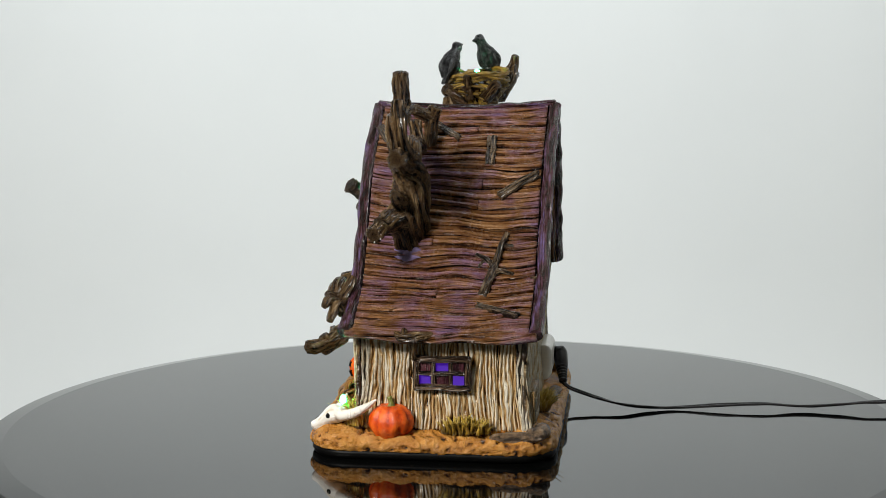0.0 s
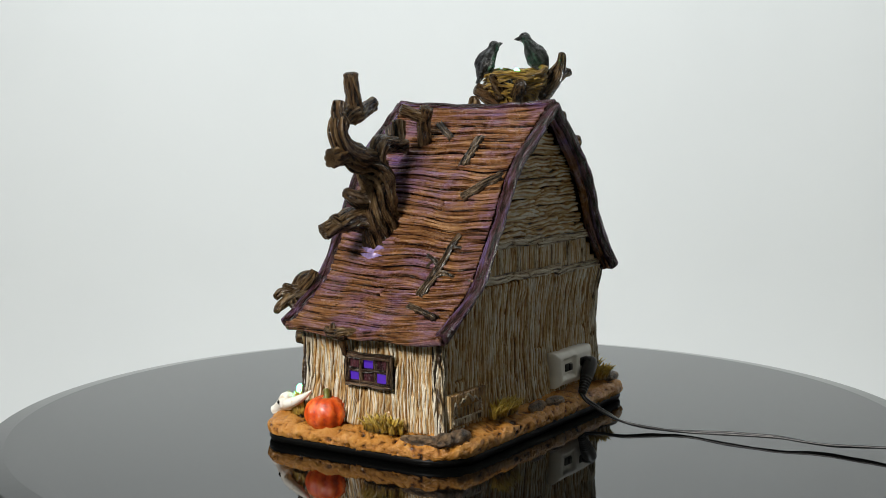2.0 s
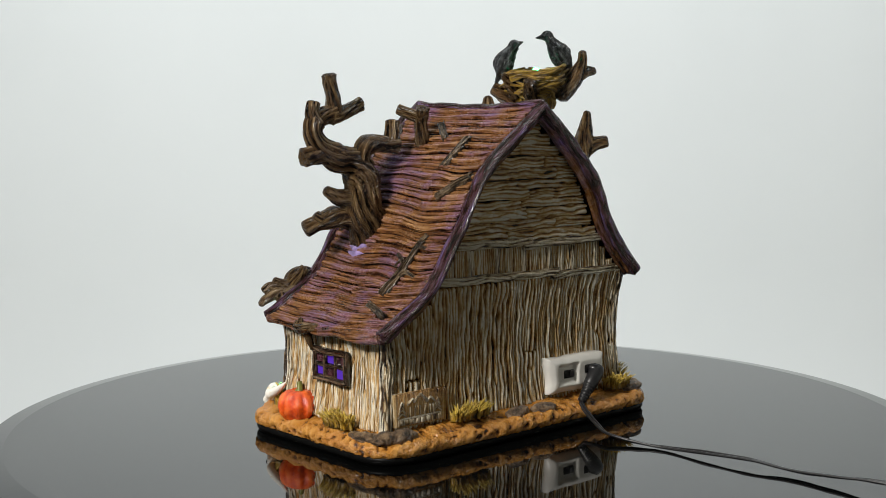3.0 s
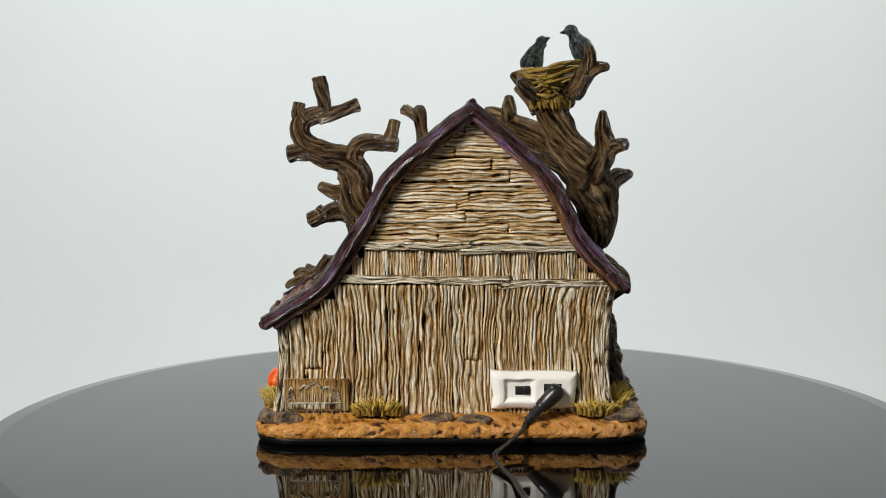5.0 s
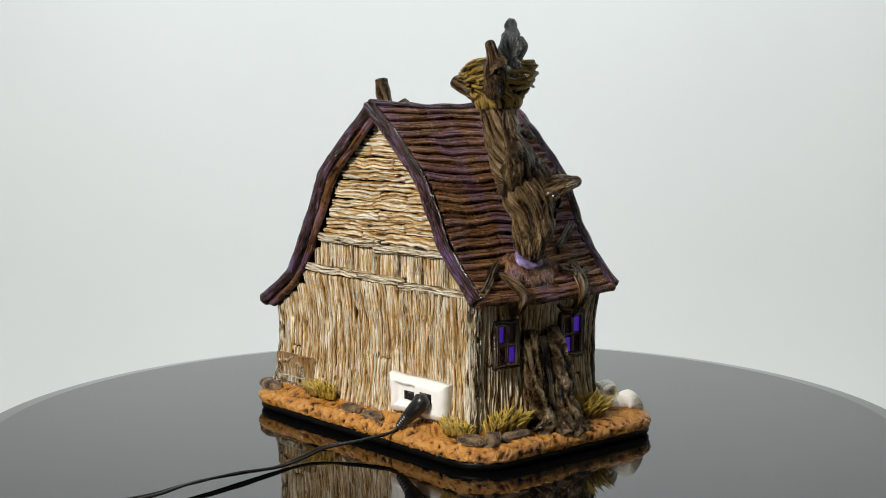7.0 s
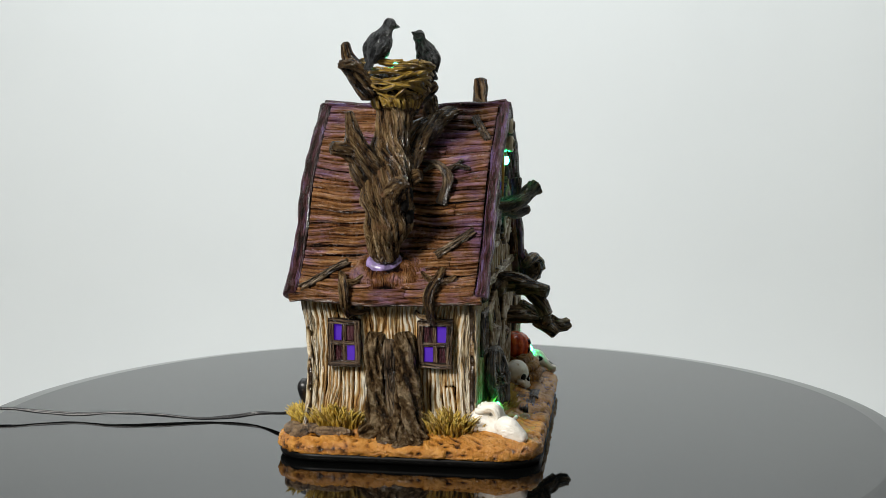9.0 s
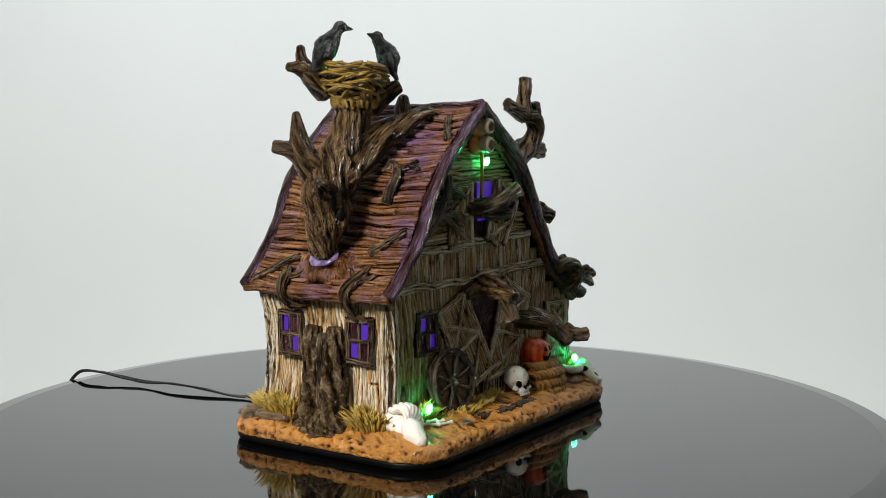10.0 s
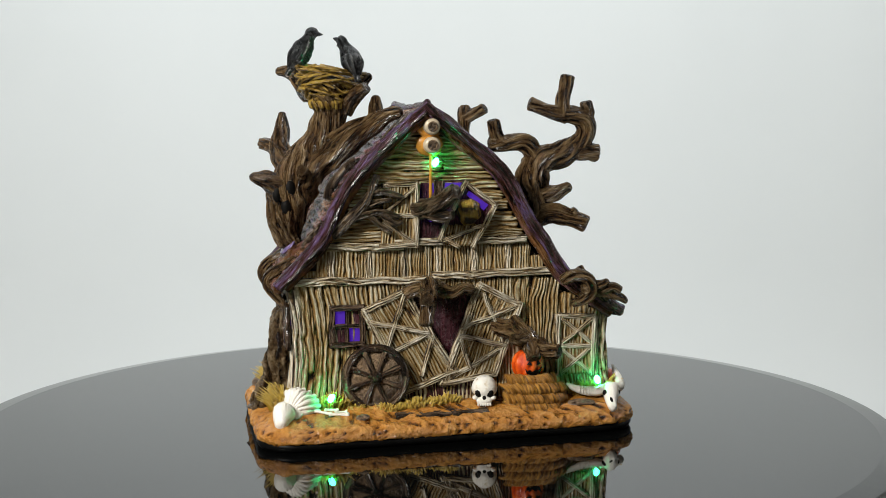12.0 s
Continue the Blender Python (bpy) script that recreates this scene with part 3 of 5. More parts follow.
def rounded(t, inset=0.0, r=0.026):
    """A point on the base's outline, a rectangle with rounded corners whose front runs askew; t from 0 to 1."""
    x0, x1, y0, y1 = BX0 + inset, BX1 - inset, BY0 + inset, BY1 - inset
    r = max(0.002, r - inset)
    w, h = x1 - x0 - 2 * r, y1 - y0 - 2 * r
    arc = math.pi * r / 2
    d = t * (2 * (w + h) + 4 * arc)
    p = Vector((x1 - r, y0))
    for cx, cy, a0, length, dx, dy in ((x1 - r, y0 + r, -90, w, 1, 0), (x1 - r, y1 - r, 0, h, 0, 1), (x0 + r, y1 - r, 90, w, -1, 0), (x0 + r, y0 + r, 180, h, 0, -1)):
        if d <= length:
            p = Vector((cx + r * math.cos(radians(a0)), cy + r * math.sin(radians(a0)))) + Vector((dx, dy)) * (d - length)
            break
        d -= length
        if d <= arc:
            p = Vector((cx + r * math.cos(radians(a0) + d / r), cy + r * math.sin(radians(a0) + d / r)))
            break
        d -= arc
    return Vector((p.x, p.y + 0.0058 * (p.x + 0.006) / 0.12 * (BY1 - p.y) / (BY1 - BY0)))


def ground_z(x, y):
    """Height of the soil."""
    e = min(x - BX0, BX1 - x, y - BY0, BY1 - y)
    rise = 0.0125 + 0.0075 * min(1.0, max(0.0, e) / 0.024)
    return rise + 0.0016 * fbm(x * 70, y * 70, 0.3, 3)


def base():
    n, rings = 420, 24
    verts, grain, faces = [], [], []
    prof = [(0.0012, 0.0048), (0.0004, 0.0056), (0.0, 0.0065), (-0.0003, 0.0078), (-0.0004, 0.009), (0.0, 0.0103), (0.0006, 0.0115), (0.0014, 0.0124), (0.0024, 0.0132), (0.0036, 0.0138), (0.005, 0.0142)]
    prof += [(0.005 + 0.0034 * k, None) for k in range(1, rings)]
    for inset, z in prof:
        for i in range(n):
            p = rounded(i / n, max(inset, 0.0))
            if inset < 0:
                c = Vector((-0.006, 0.005))
                p = p + (p - c).normalized() * -inset
            f = fbm(p.x * 130, p.y * 130, (z or 0.02) * 130, 4)
            pit = 0.7 * max(0.0, fbm(p.x * 330, p.y * 330, (z or 0.02) * 330 + 9, 2) - 0.08)
            zz = ground_z(p.x, p.y) if z is None else z
            c = (p - Vector((-0.006, 0.005))).normalized()
            side = 1.0 if z is not None and z > 0.005 else 0.0
            out = side * (0.0013 * f - 0.0042 * pit)
            verts.append((p.x + c.x * out, p.y + c.y * out, zz + (0.0 if side and z < 0.012 else 0.0012 * f - 0.0034 * pit)))
            grain.append(max(0.0, min(1.0, 0.6 + 0.3 * f - 1.3 * pit)))
    m = len(prof)
    for k in range(m - 1):
        for i in range(n):
            j = (i + 1) % n
            faces.append((k * n + i, k * n + j, (k + 1) * n + j, (k + 1) * n + i))
    faces.append(tuple((m - 1) * n + i for i in range(n)))
    faces.append(tuple(reversed(range(n))))
    make("base", verts, faces, SOIL, HOUSE, "lumpy ochre soil base with rounded corners", grain)
    bm = bmesh.new()
    lo = [bm.verts.new((*rounded(i / 120, 0.0022), 0.0)) for i in range(120)]
    mid = [bm.verts.new((*rounded(i / 120, 0.0008), 0.0025)) for i in range(120)]
    hi = [bm.verts.new((*rounded(i / 120, 0.001), 0.0052)) for i in range(120)]
    for a, b in ((lo, mid), (mid, hi)):
        for i in range(120):
            bm.faces.new((a[i], a[(i + 1) % 120], b[(i + 1) % 120], b[i]))
    bm.faces.new(lo[::-1])
    bm.faces.new(hi)
    part("base_rim", bm, RIM, HOUSE, "glossy black plastic bottom rim")


base()

# ---- trees, nest and crows ----


def merge(name, pieces, parent=HOUSE, label=""):
    """Joins meshes that make up one part."""
    verts, faces, grain, mats, idx, flow = [], [], [], [], [], []
    for ob in pieces:
        me = ob.data
        o = len(verts)
        verts += [v.co.copy() for v in me.vertices]
        vals = [0.0] * len(me.vertices)
        me.attributes["grain"].data.foreach_get("value", vals)
        grain += vals
        vecs = [0.0] * (3 * len(me.vertices))
        me.attributes["flow"].data.foreach_get("vector", vecs)
        flow += [tuple(vecs[i:i + 3]) for i in range(0, len(vecs), 3)]
        m = me.materials[0]
        if m not in mats:
            mats.append(m)
        for p in me.polygons:
            faces.append([o + i for i in p.vertices])
            idx.append(mats.index(m))
        bpy.data.objects.remove(ob)
        bpy.data.meshes.remove(me)
    ob = make(name, verts, faces, mats, parent, label, grain, flow=flow)
    ob.data.polygons.foreach_set("material_index", idx)
    return ob


def on_roof(side, x, y, up=0.0):
    line = LINES[side]
    xs = line.p[:, 0]
    s = float(np.interp(x, xs, line.s) if side == "east" else np.interp(-x, -xs, line.s))
    return roof_point(side, s, y, up)


def roof_path(side, pts):
    return [(*on_roof(side, x, y, up)[0], r) for x, y, up, r in pts]


def west_tree():
    t = limb("dead_tree", [(-0.0985, 0.0155, 0.116, 0.0074), (-0.1, 0.0155, 0.1245, 0.0096), (-0.0995, 0.0145, 0.138, 0.0128), (-0.095, 0.0152, 0.159, 0.0142), (-0.0835, 0.0185, 0.1735, 0.0115), (-0.0755, 0.017, 0.186, 0.0098), (-0.071, 0.015, 0.199, 0.0096), (-0.07, 0.0148, 0.211, 0.0122)],
             BARK, HOUSE, 11.0, "gnarled brown dead tree with a hollow-eyed trunk growing through the roof", around=72, rough=0.15, ridges=15, steps=12)
    B = lambda nodes, seed, **k: limb("branch", nodes, BARK, t, seed, around=30, ridges=7, **k)
    B([(-0.09, 0.02, 0.156, 0.011), (-0.0985, 0.0255, 0.168, 0.009), (-0.102, 0.0295, 0.1775, 0.0068), (-0.1005, 0.034, 0.19, 0.0045), (-0.1002, 0.0358, 0.2005, 0.0024)], 3.0, cut=False)
    B([(-0.1005, 0.027, 0.173, 0.006), (-0.107, 0.0355, 0.1788, 0.0046), (-0.1133, 0.043, 0.1807, 0.0034)], 4.0)
    B([(-0.1, 0.012, 0.151, 0.009), (-0.111, 0.0055, 0.1575, 0.0062), (-0.1225, 0.0002, 0.1607, 0.0031)], 5.0, cut=False)
    B([(-0.09, 0.01, 0.154, 0.008), (-0.08, 0.0095, 0.167, 0.0082), (-0.0645, 0.006, 0.1795, 0.0074), (-0.0475, -0.002, 0.1922, 0.0062), (-0.036, -0.0095, 0.1995, 0.0045), (-0.0295, -0.0135, 0.2005, 0.0031)], 6.0)
    B([(-0.075, 0.012, 0.178, 0.007), (-0.066, 0.009, 0.186, 0.0045), (-0.055, 0.004, 0.1925, 0.004), (-0.043, -0.004, 0.1975, 0.003)], 6.6)
    B([(-0.0436, -0.0018, 0.196, 0.0052), (-0.0436, -0.0018, 0.204, 0.0044), (-0.0436, -0.0018, 0.2105, 0.0028)], 7.0, cut=False)
    B([(-0.081, 0.028, 0.213, 0.0065), (-0.0885, 0.0345, 0.224, 0.0058), (-0.0912, 0.0385, 0.233, 0.0038), (-0.0906, 0.0403, 0.2405, 0.0026)], 8.0, cut=False)
    B([(-0.089, 0.035, 0.225, 0.005), (-0.096, 0.0378, 0.2278, 0.0038), (-0.1022, 0.0402, 0.228, 0.0026)], 9.0, cut=False)
    B([(-0.063, 0.009, 0.204, 0.006), (-0.0565, 0.002, 0.2125, 0.0052), (-0.0505, -0.004, 0.2172, 0.0036)], 10.0)
    B([(-0.058, 0.012, 0.213, 0.005), (-0.0515, 0.0115, 0.2195, 0.004), (-0.0455, 0.0113, 0.2248, 0.0024)], 12.0, cut=False)
    B([(-0.06, 0.022, 0.211, 0.005), (-0.054, 0.0275, 0.2155, 0.0045), (-0.0492, 0.0315, 0.2195, 0.0036)], 13.0, cut=False)
    # the hollow face: brow ridges, sockets and a mouth
    for c, s in (((-0.1072, 0.0022, 0.149), (0.0028, 0.0022, 0.005)), ((-0.0988, 0.0012, 0.1528), (0.0032, 0.0022, 0.0052)), ((-0.1015, 0.0004, 0.1412), (0.0031, 0.0022, 0.0048))):
        blob("hollow", c, s, HOLLOW, t, c[0] * 90, 0.15, label="black hollow in the bark")
    for p in ((-0.0905, -0.0015, 0.163), (-0.0805, 0.0075, 0.168)):
        limb("knot", [(p[0], p[1] + 0.002, p[2], 0.0042), (p[0] - 0.001, p[1] - 0.0025, p[2] + 0.0015, 0.003)], BARK, t, p[0] * 300, around=14)
    # putty where the trunk leaves the roof
    h, _ = on_roof("west", -0.0965, 0.016)
    blob("roof_hump", (h.x, h.y, h.z - 0.0035), (0.016, 0.023, 0.0075), ROOFING, t, 6.0, 0.14, 2.2, "hump of roof boards round the trunk", (0, -47, 0), div=4, ridge=lambda p: 0.16 * math.sin(9 * math.hypot(p.x - 0.3, p.y)))
    q, _ = on_roof("west", -0.094, 0.0165)
    blob("putty", (q.x - 0.0048, q.y + 0.001, q.z + 0.0012), (0.0075, 0.0105, 0.0026), GLUE, t, 3.0, 0.1, div=4, label="glossy purple and white putty", turn=(0, -47, 0))


west_tree()


def east_tree():
    t = limb("dead_tree", [(0.0505, -0.0135, 0.118, 0.0105), (0.0535, -0.013, 0.132, 0.0115), (0.0573, -0.0112, 0.147, 0.0108), (0.0578, -0.0112, 0.16, 0.0098), (0.064, -0.0118, 0.1695, 0.0088), (0.0775, -0.0125, 0.1735, 0.0076), (0.0885, -0.0126, 0.1805, 0.0062), (0.0932, -0.0126, 0.1885, 0.0056), (0.0915, -0.013, 0.1955, 0.0056), (0.085, -0.0136, 0.1985, 0.0053), (0.078, -0.0138, 0.1998, 0.005)],
             BARK, HOUSE, 21.0, "gnarled bare brown branches growing out of the roof", around=52, rough=0.18, ridges=11, steps=10)
    B = lambda nodes, seed, **k: limb("branch", nodes, BARK, t, seed, around=30, ridges=7, **k)
    B([(0.077, -0.0138, 0.198, 0.0048), (0.078, -0.0138, 0.21, 0.0045), (0.0802, -0.0134, 0.219, 0.0043), (0.0812, -0.0132, 0.2238, 0.0038)], 1.0)
    B([(0.081, -0.0138, 0.1988, 0.005), (0.072, -0.0143, 0.2005, 0.0047), (0.062, -0.0148, 0.204, 0.0041), (0.0552, -0.015, 0.2063, 0.0035)], 2.0)
    B([(0.0915, -0.0126, 0.194, 0.005), (0.0948, -0.0126, 0.2005, 0.0045), (0.0938, -0.0126, 0.2072, 0.0034)], 3.0)
    B([(0.083, -0.0126, 0.176, 0.0062), (0.093, -0.0128, 0.1748, 0.0055), (0.1012, -0.0128, 0.1735, 0.005)], 4.0)
    B([(0.0575, -0.0113, 0.16, 0.0082), (0.059, -0.0113, 0.173, 0.0068), (0.0525, -0.0113, 0.1805, 0.0058), (0.042, -0.0112, 0.181, 0.0052), (0.0298, -0.0105, 0.1795, 0.0046)], 5.0)
    B([(0.036, -0.011, 0.1805, 0.0046), (0.033, -0.0118, 0.187, 0.0042), (0.031, -0.013, 0.1952, 0.0036)], 6.0)
    B([(0.0585, -0.0135, 0.145, 0.0068), (0.07, -0.0158, 0.1475, 0.0052), (0.081, -0.0175, 0.1523, 0.0032)], 7.0, cut=False)
    B([(0.0555, -0.0155, 0.134, 0.0085), (0.067, -0.0198, 0.1365, 0.0068), (0.078, -0.0245, 0.1335, 0.0056), (0.089, -0.0287, 0.1285, 0.0042)], 8.0)
    B([(0.08, -0.025, 0.1335, 0.004), (0.0835, -0.0268, 0.1365, 0.003)], 8.5)
    q, _ = on_roof("east", 0.0595, -0.014)
    blob("putty", (q.x, q.y, q.z - 0.002), (0.0065, 0.0095, 0.003), GLUE, t, 5.0, 0.1, div=4, label="glossy purple and white putty", turn=(0, 57, 0))


east_tree()


def roof_litter():
    b = limb("ridge_branch", [(0.0115, -0.006, 0.18, 0.0042), (0.0132, -0.0055, 0.191, 0.004), (0.0142, -0.0035, 0.199, 0.0043), (0.0152, -0.0015, 0.2035, 0.0036)], BARK, HOUSE, 31.0, "short broken branch poking through the roof", around=18)
    limb("branch", [(0.0135, -0.0045, 0.197, 0.0038), (0.019, -0.0095, 0.2, 0.0034), (0.0248, -0.0148, 0.203, 0.003)], BARK, b, 32.0)
    for side, pts, twigs, seed in (
        ("east", [(0.0795, 0.0365, 0.001, 0.0028), (0.069, 0.0403, 0.0022, 0.0024), (0.0633, 0.0438, 0.002, 0.002), (0.058, 0.0458, 0.0022, 0.0018), (0.0535, 0.049, 0.0015, 0.0013)],
         [[(0.0655, 0.042, 0.0015, 0.0018), (0.063, 0.0365, 0.002, 0.0015), (0.0612, 0.0305, 0.0015, 0.0011)], [(0.07, 0.04, 0.0015, 0.0018), (0.0675, 0.0455, 0.002, 0.0016), (0.0687, 0.0545, 0.0012, 0.0011)],
          [(0.058, 0.0458, 0.0015, 0.0014), (0.0584, 0.053, 0.0015, 0.001)], [(0.063, 0.0365, 0.0015, 0.0012), (0.0655, 0.0325, 0.0012, 0.0009)]], 41),
        ("west", [(-0.0745, -0.0135, 0.001, 0.0036), (-0.071, -0.016, 0.0035, 0.0033), (-0.0665, -0.0165, 0.0035, 0.0028), (-0.0598, -0.0101, 0.0028, 0.0022), (-0.057, 0.001, 0.002, 0.0015)],
         [[(-0.063, -0.0135, 0.0028, 0.0022), (-0.0605, -0.0208, 0.003, 0.0018), (-0.0612, -0.0285, 0.0015, 0.0012)], [(-0.0605, -0.019, 0.002, 0.0014), (-0.0565, -0.0235, 0.0018, 0.001)], [(-0.0585, -0.006, 0.002, 0.0016), (-0.062, -0.0005, 0.0018, 0.0012)]], 51)):
        m = limb("fallen_branch", roof_path(side, pts), TWIG, HOUSE, seed, "small forked dead branch lying on the roof", around=14, steps=5, rough=0.16)
        for k, tw in enumerate(twigs):
            limb("twig", roof_path(side, tw), TWIG, m, seed + k, around=10, steps=4, rough=0.14, cut=False)
    rnd = random.Random(77)
    for side, a, b, w in (("east", (0.0066, 0.0342), (0.0285, 0.0346), 0.0062), ("east", (0.0408, 0.0418), (0.0336, 0.0667), 0.0058), ("east", (-0.0037, -0.0042), (0.0079, 0.0132), 0.0046),
                          ("east", (0.0009, -0.0408), (0.0114, -0.0325), 0.006), ("east", (0.0538, -0.0376), (0.0479, -0.0244), 0.0055), ("east", (0.0878, 0.0338), (0.0962, 0.06), 0.0042),
                          ("west", (-0.11, 0.0665), (-0.0945, 0.0397), 0.0046), ("west", (-0.0915, -0.013), (-0.0823, -0.036), 0.005), ("west", (-0.0282, -0.0267), (-0.0445, -0.037), 0.005)):
        p, n0 = on_roof(side, *a, 0.0024)
        q, n1 = on_roof(side, *b, 0.0024)
        n = (n0 + n1).normalized()
        d = q - p
        board("loose_plank", p, d, d.cross(n), (d.cross(n)).cross(d) * (1 if (d.cross(n)).cross(d).dot(n) > 0 else -1), d.length, w, TWIG, HOUSE, rnd.uniform(0, 90), relief=0.0009, ridges=3, label="weathered loose plank nailed on the roof", depth=0.0035, end=0.0015)
    # twigs that hang over the eaves
    for pts, twigs, seed in (
        ([(-0.104, 0.0425, 0.1075, 0.0016), (-0.111, 0.0395, 0.104, 0.0026), (-0.1185, 0.037, 0.097, 0.003), (-0.117, 0.037, 0.09, 0.0026), (-0.109, 0.0365, 0.0835, 0.002)],
         [[(-0.1125, 0.039, 0.1025, 0.002), (-0.1105, 0.032, 0.1035, 0.0016), (-0.106, 0.0275, 0.107, 0.0011)], [(-0.1125, 0.037, 0.086, 0.002), (-0.1085, 0.03, 0.0845, 0.0017), (-0.1065, 0.0245, 0.0862, 0.0012)]], 61),
        ([(-0.102, -0.0185, 0.1105, 0.0017), (-0.1095, -0.0165, 0.105, 0.003), (-0.1185, -0.013, 0.0975, 0.0033), (-0.1165, -0.013, 0.089, 0.0028), (-0.108, -0.0135, 0.079, 0.002)],
         [[(-0.111, -0.0155, 0.1035, 0.0022), (-0.1075, -0.0095, 0.106, 0.0016), (-0.104, -0.006, 0.1085, 0.001)], [(-0.111, -0.0165, 0.1035, 0.002), (-0.109, -0.0225, 0.1045, 0.0016), (-0.1075, -0.0265, 0.107, 0.001)], [(-0.1105, -0.0132, 0.083, 0.002), (-0.1085, -0.0065, 0.083, 0.0016), (-0.107, -0.003, 0.086, 0.001)], [(-0.1105, -0.0132, 0.083, 0.002), (-0.1085, -0.019, 0.0805, 0.0016), (-0.107, -0.0245, 0.0815, 0.001)]], 71),
        ([(0.1085, -0.0135, 0.0738, 0.0016), (0.112, -0.009, 0.0715, 0.003), (0.1125, -0.003, 0.0712, 0.0034), (0.1115, 0.003, 0.0722, 0.0028), (0.1095, 0.0085, 0.0732, 0.0016)],
         [[(0.112, -0.0075, 0.0715, 0.0024), (0.1105, -0.0075, 0.0765, 0.0014)], [(0.1115, -0.002, 0.0705, 0.0026), (0.1085, -0.002, 0.065, 0.0022), (0.1055, -0.0025, 0.058, 0.0015)]], 81)):
        shift = 0.0035 if pts[0][0] < 0 else -0.0015
        pts, twigs = [(p[0] + shift, *p[1:]) for p in pts], [[(p[0] + shift, *p[1:]) for p in tw] for tw in twigs]
        m = limb("eave_twig", pts, BARK, HOUSE, seed, "dead twig hooked over the eave", around=14, steps=5, rough=0.18)
        for k, tw in enumerate(twigs):
            limb("twig", tw, BARK, m, seed + k, around=10, steps=4, cut=False)
    # tangle at the lean-to corner
    m = limb("corner_branch", [(0.068, -0.046, 0.0945, 0.0031), (0.0755, -0.051, 0.0985, 0.0037), (0.083, -0.053, 0.0965, 0.0038), (0.0855, -0.053, 0.089, 0.0037), (0.081, -0.05, 0.0825, 0.0030), (0.0755, -0.0455, 0.0795, 0.0022)], BARK, HOUSE, 91.0, "twisted dark branch at the lean-to corner", around=20, steps=6)
    for k, tw in enumerate(([(0.081, -0.05, 0.089, 0.0037), (0.089, -0.0525, 0.0912, 0.0034), (0.0945, -0.0558, 0.0945, 0.0021)], [(0.083, -0.049, 0.0885, 0.0041), (0.094, -0.0505, 0.0875, 0.0033), (0.1045, -0.051, 0.0835, 0.0027), (0.1085, -0.051, 0.0805, 0.0019)],
                            [(0.0915, -0.0505, 0.0882, 0.0030), (0.0985, -0.0545, 0.091, 0.0027), (0.1035, -0.0555, 0.0885, 0.0019)], [(0.086, -0.05, 0.0905, 0.0033), (0.083, -0.0455, 0.0965, 0.0031), (0.08, -0.043, 0.1025, 0.0022)], [(0.0935, -0.05, 0.086, 0.0030), (0.097, -0.0465, 0.083, 0.0024)])):
        limb("branch", tw, BARK, m, 92 + k, around=16, cut=k > 1)


roof_litter()


def nest():
    rnd = random.Random(12)
    cx, cy = -0.0706, 0.0148
    pieces = [blob("core", (cx, cy, 0.2185), (0.0172, 0.0172, 0.0105), BARK, HOUSE, 1.0, 0.08, div=3)]
    for k in range(190):
        t = rnd.random()
        z = 0.2075 + 0.022 * t
        rad = 0.0105 + 0.0105 * min(1.0, t * 1.6) - 0.0012 * t + rnd.uniform(-0.0014, 0.0024)
        a = rnd.uniform(0, 2 * math.pi)
        span = rnd.uniform(0.5, 1.5)
        dz = rnd.uniform(-0.0062, 0.0062) * (1.15 - t)
        nodes = []
        for i in range(5):
            f = i / 4 - 0.5
            rr = rad + 0.0012 * math.sin(i * 1.7 + k)
            b = a + span * f
            tip = t * (0.12 * rr * math.cos(b - 2.81) + 0.001 * math.sin(3 * b + 1))
            nodes.append((cx + rr * math.cos(a + span * f), cy + rr * math.sin(a + span * f), z + dz * f * 2 + tip, 0.00088 * rnd.uniform(0.75, 1.3) * (1.0 if 0 < i < 4 else 0.7)))
        pieces.append(limb("strand", nodes, STRAW, HOUSE, k * 1.3, around=6, steps=3, rough=0.05, ridges=2))
    for k in range(34):
        a = 2 * math.pi * k / 34 + rnd.uniform(-0.1, 0.1)
        r0, r1 = 0.0132, 0.0122 + rnd.uniform(-0.001, 0.001)
        pieces.append(limb("strand", [(cx + r0 * math.cos(a), cy + r0 * math.sin(a), 0.2105, 0.001), (cx + (r1 + 0.0012) * math.cos(a + 0.1), cy + (r1 + 0.0012) * math.sin(a + 0.1), 0.207, 0.0011), (cx + r1 * math.cos(a + 0.15), cy + r1 * math.sin(a + 0.15), 0.2035 + rnd.uniform(-0.001, 0.001), 0.0008)], STRAW, HOUSE, k * 1.7, around=6, steps=3, rough=0.05, ridges=2))
    n = merge("nest", pieces, HOUSE, "woven golden straw bird nest in the treetop")
    blob("lamp", (cx - 0.001, cy + 0.0005, 0.2288), (0.0022, 0.0022, 0.002), GREEN_LED, n, 0.0, 0.0, div=2, label="glowing green lamp in the nest")


nest()


